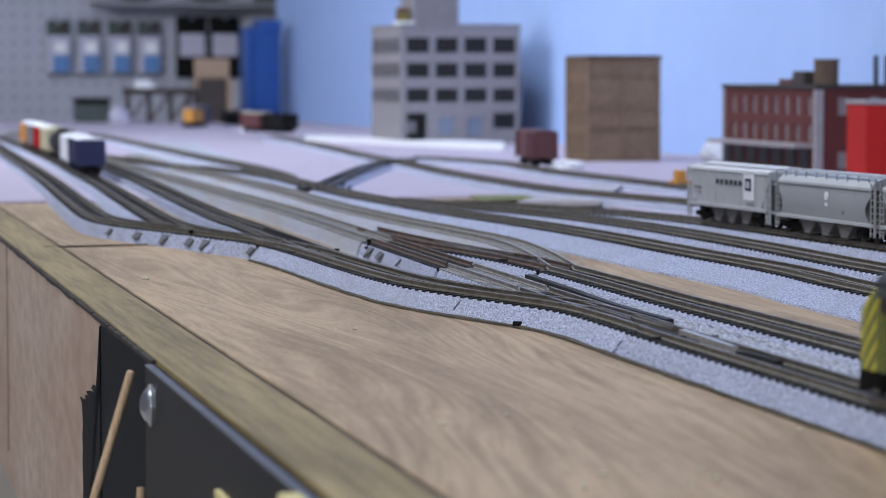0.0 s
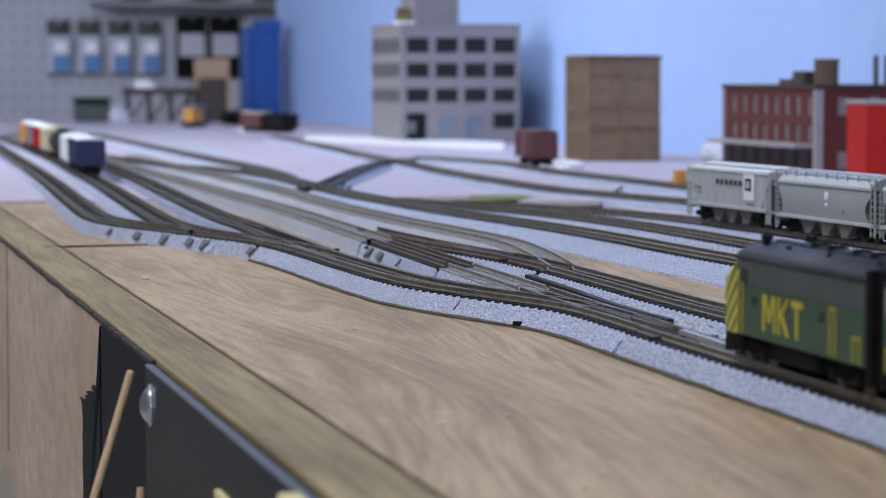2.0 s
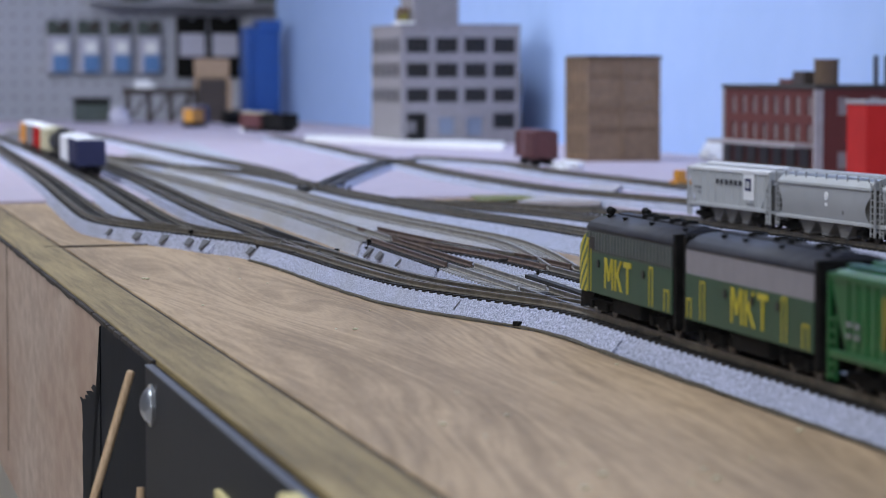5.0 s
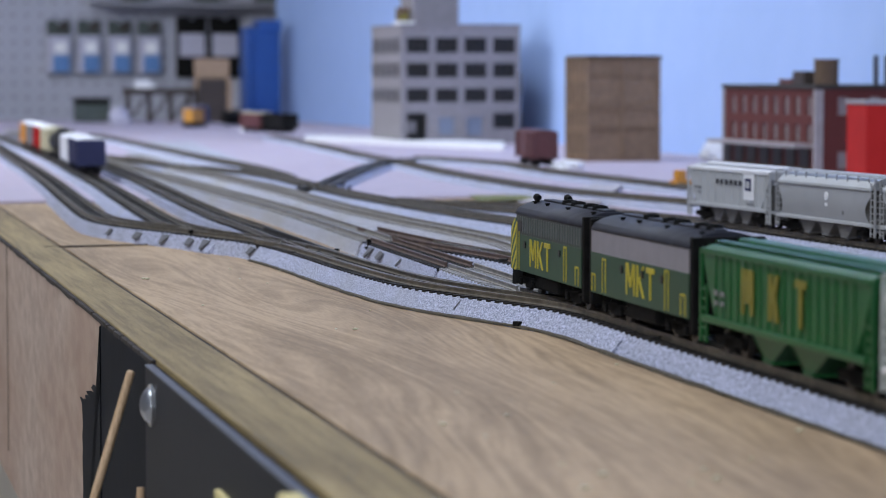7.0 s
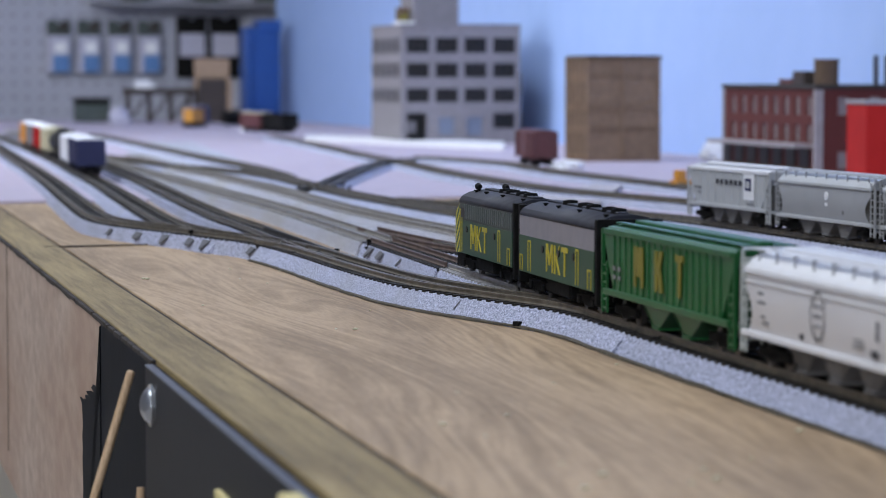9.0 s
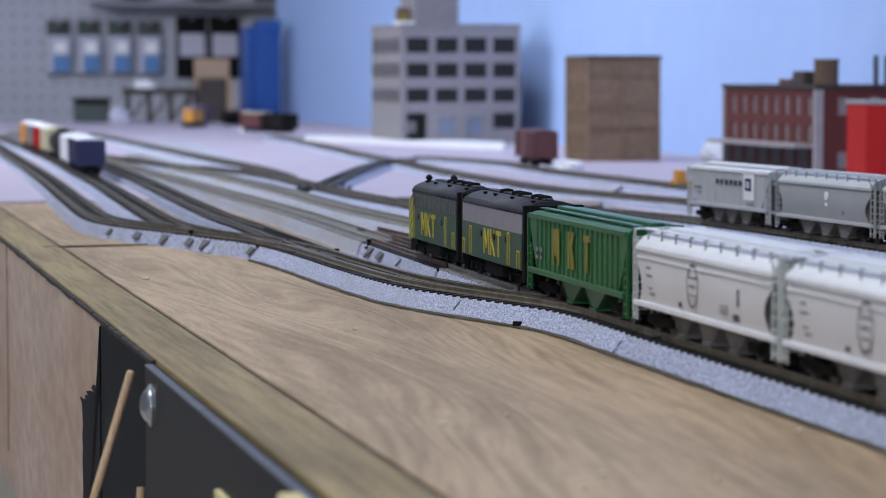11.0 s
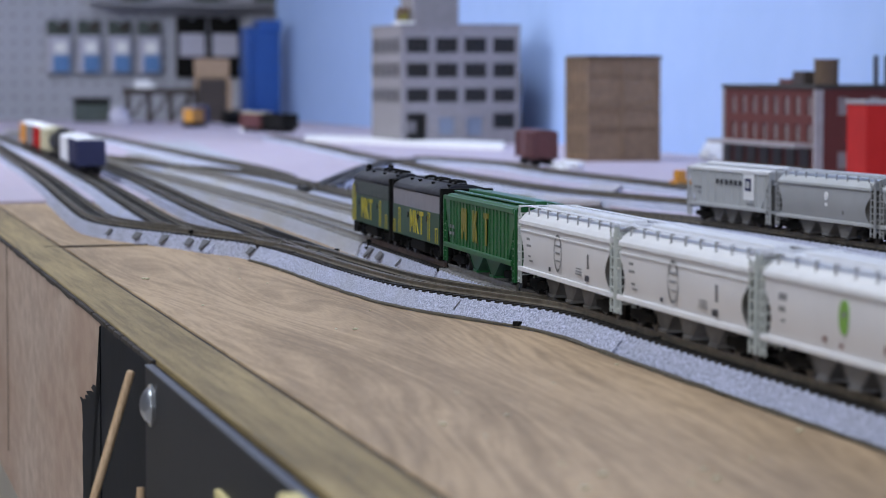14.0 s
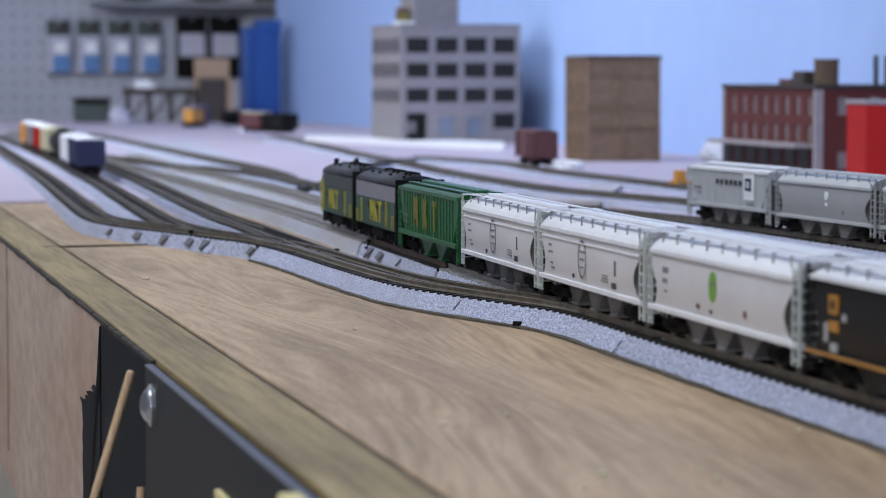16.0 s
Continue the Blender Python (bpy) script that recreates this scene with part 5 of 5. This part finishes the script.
def brick_factory():
    w, d, h = 0.100, 0.192, 0.0655
    root = thing("brick_factory", pose(0.2610, 1.860, 0.0015, 0, 0, TURN), "dark red brick factory with rows of pale windows", "building")
    rows = [(0.0268, 0.0385), (0.0455, 0.0585)]
    cols = [(0.010 + 0.0222 * i, 0.010 + 0.0222 * i + 0.0095) for i in range(8)]
    facade(root, d - 0.002, rows, cols, h, 0.0020, M["brick"], M["panepale"], west)
    facade(root, w, [(0.008, 0.020), (0.0455, 0.0585)], [(0.016, 0.024), (0.040, 0.048)], h, 0.0020, M["brick"], M["panepale"], south)
    part("core", boxes((0.0026, w, 0.0026, d, 0, h - 0.001)), M["brick"], root)
    part("corner_pilaster", boxes((-0.0012, 0.005, -0.0012, 0.0035, 0, h - 0.002), bevel=0.0003), M["trim"], root, "pale grey corner pilaster")
    part("cornice", boxes((-0.0018, w, -0.0018, d + 0.001, h - 0.0015, h + 0.0015), bevel=0.0004), M["roofdark"], root, "dark cornice")
    part("corner_pilaster", boxes((-0.0012, 0.001, d - 0.003, d, 0, h - 0.002)), M["trim"], root)
    part("dock_roof", boxes((-0.014, 0.0, 0.006, d, 0.0225, 0.0255), bevel=0.0005), M["trim"], root, "grey loading dock canopy")
    part("loading_dock", boxes((-0.012, 0.0, 0.006, d, 0, 0.008)), M["tandark"], root)
    for i in range(7):
        y = 0.012 + i * 0.027
        part("dock_door", boxes((-0.0010, 0.0, y, y + 0.018, 0.008, 0.0215)), M["pane"], root)
    bm = bmesh.new()
    cyl(bm, (0.012, 0.012, h + 0.0015), (0.012, 0.012, h + 0.0180), 0.0085, 20)
    cyl(bm, (0.012, 0.012, h + 0.0180), (0.012, 0.012, h + 0.0195), 0.0092, 20)
    part("roof_tank", bm, M["tandark"], root, "dark brown roof tank")
    part("roof_house", boxes((0.002, 0.014, 0.030, 0.052, h + 0.0015, h + 0.011), bevel=0.0006), M["darkbrown"], root)
    part("roof_house", boxes((0.002, 0.012, 0.052, 0.080, h + 0.0015, h + 0.0055), bevel=0.0006), M["maroon"], root)
    for x, y in ((0.046, 0.004), (0.055, 0.006)):
        bm = bmesh.new()
        cyl(bm, (x, y, h + 0.0015), (x, y, h + 0.022), 0.0018, 12)
        part("chimney", bm, M["markdark"], root)


def red_shed():
    root = thing("red_shed", pose(0.2730, 1.715, 0.0015, 0, 0, 6.0), "bright red shed with a pale roof edge", "building")
    part("wall", boxes((0, 0.09, 0, 0.05, 0, 0.0545), bevel=0.0004), M["red"], root)
    part("roof_edge", boxes((-0.001, 0.091, -0.001, 0.051, 0.0545, 0.0575), bevel=0.0006), M["trim"], root, "pale grey roof edge")
    for i in range(1, 8):
        part("rib", boxes((0.011 * i, 0.011 * i + 0.0006, -0.0004, 0.0, 0.0, 0.0545)), M["red"], root)


concrete_tower()
tan_building()
brick_factory()
red_shed()


# ---- ground details on the foam ----
def ground_patch(name, corners, z0, z1, material, lab, category):
    bm = bmesh.new()
    prism(bm, corners, "z", z0, z1)
    return tagged(part(name, bm, material), lab, category)


ground_patch("base_board", [(-0.167, 3.21), (-0.158, 3.04), (0.060, 2.64), (0.066, 2.84)], 0.0015, 0.0055, M["white"], "white foam base board before the office tower", "base board")
ground_patch("ballast_mat", [(-0.365, 3.01), (-0.285, 3.01), (-0.0818, 1.7168), (-0.0752, 1.5779), (-0.1054, 1.5779), (-0.173, 1.7911), (-0.2353, 2.0709)], 0.0012, 0.0017, M["bedtan"], "aged grey ballast spread between the yard tracks", "ballast")
ground_patch("grass_mat", [(0.016, 1.615), (0.078, 1.63), (0.074, 1.575), (0.020, 1.545)], 0.0015, 0.0020, M["grass"], "yellow green scenic grass mat on foam", "grass mat")
ground_patch("grass_mat", [(0.082, 1.607), (0.140, 1.515), (0.133, 1.42), (0.078, 1.545)], 0.0015, 0.0020, M["grass"], "yellow green scenic grass mat by the road", "grass mat")
ground_patch("roadway", [(0.042, 1.49), (0.088, 1.49), (0.116, 1.72), (0.094, 1.72)], 0.0015, 0.0040, M["roadgrey"], "pale grey roadway crossing the rear track", "roadway")


def crumpled(name, m, sx, sy, sz, material, lab, category, seed=1):
    rnd = random.Random(seed)
    bm = bmesh.new()
    bmesh.ops.create_icosphere(bm, subdivisions=3, radius=1.0)
    for v in bm.verts:
        k = 0.8 + 0.45 * rnd.random()
        v.co = Vector((v.co.x * sx * k, v.co.y * sy * k, max(0.0, v.co.z * k + 0.3) * sz))
    ob = part(name, bm, material)
    ob.matrix_world = m
    return tagged(ob, lab, category)


crumpled("crumpled_paper", pose(0.0985, 2.10, 0.0015), 0.0125, 0.012, 0.0055, M["white"], "crumpled white paper on the foam board", "paper", 3)
crumpled("plaster_lump", pose(0.240, 2.33, 0.0015), 0.013, 0.012, 0.0120, M["white"], "white plaster lump beside the factory", "plaster lump", 5)


def toy_loader():
    root = thing("toy_loader", pose(0.1500, 1.665, 0.0015, 0, 0, 40), "small orange toy loader on the grass mat", "toy vehicle")
    part("body", boxes((-0.008, 0.006, -0.0035, 0.0035, 0.003, 0.008), bevel=0.0006), M["orange"], root)
    part("cab", boxes((-0.005, 0.001, -0.003, 0.003, 0.008, 0.0140), bevel=0.0005), M["orange"], root)
    part("bucket", boxes((0.006, 0.011, -0.0045, 0.0045, 0.001, 0.006), bevel=0.0005), M["orange"], root)
    for x in (-0.005, 0.004):
        for s in (1, -1):
            bm = bmesh.new()
            cyl(bm, (x, s * 0.0035, 0.0022), (x, s * 0.0050, 0.0022), 0.0022, 14)
            part("wheel", bm, M["under"], root)


toy_loader()

# ---- track furniture ----
def switch_stand(x, y, z, s=1.0):
    root = thing("switch_stand", pose(x, y, z, 0, 0, TURN), "small black switch stand beside the track", "switch stand", "switch stands")
    part("base", boxes((-0.0022 * s, 0.0022 * s, -0.0016 * s, 0.0016 * s, 0, 0.0010), bevel=0.0002), M["under"], root)
    bm = bmesh.new()
    cyl(bm, (0, 0, 0.001), (0, 0, 0.0040 * s), 0.0007 * s, 8)
    box(bm, -0.0012 * s, 0.0012 * s, -0.0008 * s, 0.0008 * s, 0.0034 * s, 0.0052 * s)
    part("lever", bm, M["under"], root)


for x, y, z in ((-0.0298, 1.068, 0.0042), (-0.0405, 1.012, 0.0040), (-0.1075, 1.131, 0.0044), (-0.0560, 1.585, 0.0048), (-0.0610, 1.615, 0.0048), (0.1010, 1.560, 0.0030)):
    switch_stand(x, y, z, 0.75)
bm_ = bmesh.new()
cyl(bm_, (0, 0.0006, 0), (0, -0.0010, 0), 0.0011, 16)
cyl(bm_, (0, -0.0010, 0), (0, -0.0013, 0), 0.0007, 16)
box(bm_, -0.0010, 0.0010, -0.0004, 0.0020, -0.0009, 0.0010)
feed = part("feeder_socket", bm_, M["under"])
feed.matrix_world = pose(0.0222, 0.7708, 0.0010, 0, 0, 30)
tagged(feed, "black power feeder socket in the ballast edge", "socket")


def joint_plates(curve_pts, side, ys, w=0.012, mt="clip", nm="track_clip", lab="dark grey track clip recess in the ballast edge", cat="track clip", grp="track clips"):
    """Dark clip recesses lying on the sloping ballast edge."""
    c = spline(curve_pts, 0.004)
    tg = tangents(c)
    run = BEDW - BEDTOP
    for n, y in enumerate(ys):
        i = min(range(len(c)), key=lambda k: abs(c[k].y - y))
        t = tg[i]
        sd = Vector((t.y, -t.x, 0)) * side
        out = (sd * 0.0045 + Vector((0, 0, run))).normalized()
        shape = ((-0.5, 0.95), (0.5, 0.95), (0.15, 0.15), (-0.1, 0.10)) if n % 2 else ((-0.4, 0.85), (0.45, 0.95), (0.4, 0.35), (-0.3, 0.30))
        bm = bmesh.new()
        lo, hi = [], []
        for a, k in shape:
            p = c[i] + t * (a * w) + sd * (BEDW - 0.0003 - run * k) + Vector((0, 0, 0.0008 + 0.0045 * k))
            lo.append(bm.verts.new(p - out * 0.0004))
            hi.append(bm.verts.new(p + out * 0.0005))
        fs = [bm.faces.new(lo), bm.faces.new(hi)] + [bm.faces.new((lo[k], lo[(k + 1) % 4], hi[(k + 1) % 4], hi[k])) for k in range(4)]
        bmesh.ops.recalc_face_normals(bm, faces=fs)
        tagged(part(nm, bm, M[mt]), lab, cat, grp)


joint_plates(MAIN, -1, (1.068, 1.113, 1.126, 1.152, 1.176), 0.008)
joint_plates(MAIN, -1, (1.205,), 0.005)
joint_plates(ROUTE, -1, (1.038, 1.062), 0.010)
for run_, y_ in ((MAIN, 0.812), (ROUTE, 1.000)):
    joint_plates(run_, -1, (y_,), 0.0006, "clip", "roadbed_joint", "dark seam between two ballasted roadbed sections", "joint", "roadbed joints")

# ---- bench edge details ----
ground_patch("board_joint", [(-0.1720, 1.1410), (-0.1720, 1.1440), (-0.1290, 1.1610), (-0.1290, 1.1585)], 0.0001, 0.0005, M["tandk"], "dark gap between two plywood sheets", "joint")
seam = tagged(part("fascia_joint", boxes((-0.0016, -0.0008, 0.7025, 0.7045, -0.092, -0.0006)), M["tandk"]), "dark vertical gap between two fascia boards", "joint")
seam.matrix_world = bench_pose(0, 0)
plate = tagged(part("steel_plate", boxes((-0.0036, -0.0016, -0.8, 0.196, -0.090, -0.0006), bevel=0.0006), M["plate"]), "slate black metal plate on the bench front", "metal plate")
plate.matrix_world = bench_pose(0, 0)
# thin lighter strip added as the highlight along the plate's top
part("edge", boxes((-0.0038, -0.0015, -0.8, 0.1962, -0.0011, -0.0004), bevel=0.0003), M["edgelight"], plate, "bluish grey strip painted as the top edge's highlight")
bm = bmesh.new()
rag = random.Random(4)
edge = [(0.3215 + 0.0006 * rag.random(), -0.002 - 0.0017 * k) for k in range(11)]
edge += [(0.3225 + 0.052 * ((k + 1) / 22) + rag.uniform(-0.009, 0.009), -0.0200 - 0.0005 * k) for k in range(22)]
edge += [(0.3740 + rag.uniform(-0.0015, 0.0015), -0.032 - 0.0035 * k) for k in range(21)] + [(0.3215, -0.102)]
prism(bm, edge, "x", -0.0018, -0.0012)
ob = tagged(part("paint_patch", bm, M["black"]), "ragged edge of black paint on the plywood fascia", "paint")
ob.matrix_world = bench_pose(0, 0)
bm = bmesh.new()
chip = random.Random(9)
u_at = 0.20
while u_at < 1.07:
    ln = chip.uniform(0.004, 0.016)
    box(bm, -0.0017, -0.0003, u_at, u_at + ln, -0.0008 - chip.uniform(0.0001, 0.0007), 0.0001)
    u_at += ln + chip.uniform(-0.001, 0.004)
ob = tagged(part("worn_edge", bm, M["tandk"]), "dark splintered edge below the pine edge board", "worn edge", "", "stuff")
ob.matrix_world = bench_pose(0, 0)
root = thing("carriage_bolt", bench_pose(0.1815, -0.0036, -0.0092), "shiny zinc carriage bolt in the metal plate", "bolt")
bm = bmesh.new()
bmesh.ops.create_uvsphere(bm, u_segments=24, v_segments=12, radius=1.0)
for v in bm.verts:
    v.co = Vector((-max(0.0, -v.co.x) * 0.0032, v.co.y * 0.0047, v.co.z * 0.0047))
for f in bm.faces:
    f.smooth = True
part("dome_head", bm, M["steel"], root)
bm = bmesh.new()
cyl(bm, (0.0, 0, 0), (-0.0008, 0, 0), 0.0054, 28)
part("washer", bm, M["steel"], root)
bm = bmesh.new()
cyl(bm, (-0.0815, 0.690, -0.0040), (-0.1075, 0.675, -0.0950), 0.00115, 14)
cyl(bm, (-0.0815, 0.690, -0.0040), (-0.08135, 0.6901, -0.0034), 0.00115, 14, 0.0007)
tagged(part("bamboo_skewer", bm, M["skewer"]), "pale bamboo skewer leaning on the bench front", "skewer")
bm = bmesh.new()
cyl(bm, (-0.0760, 0.663, -0.0300), (-0.0790, 0.658, -0.0950), 0.0010, 12)
tagged(part("bamboo_skewer", bm, M["skewer"]), "short bamboo skewer below the bolt", "skewer")
pad = tagged(part("sticky_note_pad", boxes((-0.0080, -0.0037, -0.072, -0.024, -0.030, 0.0002), bevel=0.0006), M["yellowpad"]), "yellow sticky note pad on the bench front", "note pad")
pad.matrix_world = bench_pose(0, 0)
tag = tagged(part("paper_tag", boxes((-0.0052, -0.0037, 0.045, 0.068, -0.040, -0.0132), bevel=0.0003), M["yellowpad"]), "pale yellow paper tag on the metal plate", "tag")
tag.matrix_world = bench_pose(0, 0)


# crumbs of sawdust and plaster on the plywood
rnd = random.Random(21)
bm = bmesh.new()
for k in range(60):
    u, v = rnd.uniform(-0.05, 0.62), rnd.uniform(0.03, 0.20)
    r = rnd.choice((0.0003, 0.0003, 0.0004, 0.0006))
    g = bmesh.ops.create_icosphere(bm, subdivisions=1, radius=r)
    bmesh.ops.transform(bm, verts=g["verts"], matrix=Matrix.Translation(W(u, v, r * 0.5)) @ Matrix.Diagonal((1.6, 1.1, 0.7, 1)))
tagged(part("sawdust", bm, M["cream"]), "pale crumbs of sawdust on the plywood", "sawdust", "", "stuff")

# ---- far end of the room ----
def pv(px_v):
    return 0.372 + (px_v - 105) * 0.00108


def pz(row):
    return 0.0725 - (row - 140) * 0.00105


def hang_pack(v, z0, z1, w, frame_m, body_m, low_m, lab):
    root = thing("hanging_pack", bench_pose(4.515, v, 0), lab, "hanging pack", "packs hanging on the pegboard")
    h = z1 - z0
    part("backing_card", boxes((-w / 2, w / 2, -0.004, -0.002, z0, z1), bevel=0.0006), frame_m if not low_m else M["shelfgrey"], root)
    if low_m:
        part("header_card", boxes((-w * 0.48, w * 0.48, -0.006, -0.004, z0 + h * 0.72, z1), bevel=0.001), frame_m, root)
    part("blister", boxes((-w * (0.46 if low_m else 0.40), w * (0.46 if low_m else 0.42), -0.016, -0.004, z0 + h * (0.03 if low_m else 0.34), z0 + h * 0.72), bevel=0.003), body_m, root)
    if low_m:
        part("insert", boxes((-w * 0.26, w * 0.40, -0.018, -0.0155, z0 + h * 0.05, z0 + h * 0.36), bevel=0.001), low_m, root)
        part("insert", boxes((-w * 0.18, w * 0.30, -0.018, -0.0155, z0 + h * 0.40, z0 + h * 0.60), bevel=0.001), M["white"], root)
        part("insert", boxes((0.0, w * 0.36, -0.007, -0.004, z0 + h * 0.80, z0 + h * 0.97), bevel=0.001), M["darkbrown"], root)
    bm = bmesh.new()
    cyl(bm, (0, 0.004, z1 - 0.006), (0, -0.03, z1 - 0.004), 0.002, 8)
    part("peg_hook", bm, M["steel"], root)


for px in (108, 160, 213, 264):
    hang_pack(pv(px), pz(133), pz(36), 0.046, M["packgreen"], M["packpale"], M["packblue"], "blister pack with blue and pale insert on a hook")
for px in (338, 396):
    hang_pack(pv(px), pz(138), pz(28), 0.058, M["under"], M["packpale"], None, "black framed pack with pale centre on a hook")
part_shelf = thing("wall_shelf", bench_pose(4.515, 0, 0), "grey metal wall shelf with dark boxes", "shelf")
part("shelf_board", boxes((pv(160), pv(486), -0.05, -0.002, pz(6), pz(2)), bevel=0.001), M["shelfgrey"], part_shelf)
part("rail", boxes((pv(170), pv(486), -0.054, -0.050, pz(12), pz(4)), bevel=0.001), M["shelfgrey"], part_shelf)
for i, px in enumerate((185, 240, 300, 360, 420, 465)):
    b = part("storage_box", boxes((pv(px - 20), pv(px + 20), -0.06, -0.01, pz(2) + 0.0005, pz(2) + 0.05), bevel=0.001), M["packgreen" if i % 2 else "packpale"])
    b.matrix_world = bench_pose(4.515, 0, 0)
    tagged(b, "dark storage box on the wall shelf" if i % 2 else "pale storage box on the wall shelf", "storage box", "boxes on the wall shelf")

bin_ = thing("storage_bin", bench_pose(3.96, 0.622, 0.0015), "tall royal blue plastic storage bin", "storage bin")
part("bin_body", boxes((0.014, 0.074, 0.0, 0.06, 0.0, 0.158), bevel=0.003), M["binblue"], bin_)
part("bin_lip", boxes((0.036, 0.076, -0.003, 0.063, 0.150, 0.170), bevel=0.002), M["binblue"], bin_)
part("bin_rib", boxes((0.024, 0.028, -0.004, 0.0, 0.01, 0.15), bevel=0.001), M["binblue"], bin_)
cb = thing("cardboard_box", bench_pose(3.80, 0.535, 0.0015, 4), "tall brown cardboard box with open flap", "cardboard box")
part("carton", boxes((0.0, 0.045, 0.0, 0.05, 0.0, 0.072), bevel=0.001), M["darkbrown"], cb)
part("flap", boxes((-0.006, 0.052, 0.010, 0.013, 0.055, 0.104), bevel=0.001), M["cardboard"], cb)
part("side_flap", boxes((0.046, 0.054, 0.0, 0.05, 0.0, 0.07), bevel=0.001), M["cardboard"], cb)
br = thing("model_bridge", bench_pose(3.86, 0.425, 0.0015), "dark brown model bridge with trestle legs", "model bridge")
part("deck", boxes((-0.005, 0.110, 0, 0.03, 0.046, 0.056), bevel=0.001), M["darkbrown"], br)
for x in (0.0, 0.035, 0.07, 0.1):
    part("trestle_leg", boxes((x, x + 0.006, 0.004, 0.026, 0, 0.046), bevel=0.001), M["darkbrown"], br)
for x in (0.006, 0.041, 0.076):
    bm = bmesh.new()
    cyl(bm, (x, 0.015, 0.004), (x + 0.028, 0.015, 0.044), 0.002, 8)
    part("brace", bm, M["darkbrown"], br)
crumpled("folded_cloth", bench_pose(3.88, 0.455, 0.0575), 0.017, 0.012, 0.010, M["white"], "white folded cloth on the model bridge", "cloth", 8)
tr = thing("toolbox", bench_pose(3.90, 0.345, 0.0015), "dark green toolbox with a black handle", "toolbox")
part("case", boxes((0, 0.056, 0, 0.04, 0, 0.030), bevel=0.002), M["packgreen"], tr)
part("lid", boxes((-0.001, 0.057, -0.001, 0.041, 0.030, 0.040), bevel=0.003), M["under"], tr)
crumpled("plastic_bag", bench_pose(3.62, 0.385, 0.0015), 0.016, 0.014, 0.020, M["packpale"], "crumpled pale plastic bag on the foam", "bag", 11)
dl = thing("toy_diesel", bench_pose(3.40, 0.470, 0.0015, 62), "yellow and navy diesel engine on the far bench", "locomotive")
part("hood", boxes((-0.030, 0.018, -0.008, 0.008, 0.008, 0.027), bevel=0.0008), M["orange"], dl)
part("cab", boxes((0.018, 0.034, -0.0095, 0.0095, 0.008, 0.030), bevel=0.0008), M["navy"], dl)
part("walkway", boxes((-0.036, 0.038, -0.0095, 0.0095, 0.006, 0.008)), M["under"], dl)
part("fuel_tank", boxes((-0.010, 0.010, -0.008, 0.008, 0.002, 0.006)), M["under"], dl)
part("roof", boxes((-0.028, 0.034, -0.0075, 0.0075, 0.0300, 0.0315), bevel=0.0005), M["packpale"], dl)
for x in (-0.022, 0.024):
    truck(dl, x)
tc_ = tank_car("short black tank car on the far bench", M["blackcar"], 0.045)
tc_.matrix_world = bench_pose(3.55, 0.555, 0.0015, 30)
crumpled("paper_scrap", bench_pose(3.1, 0.498, 0.0015), 0.010, 0.010, 0.020, M["white"], "white crumpled paper scrap on the foam", "paper", 14)

motions()
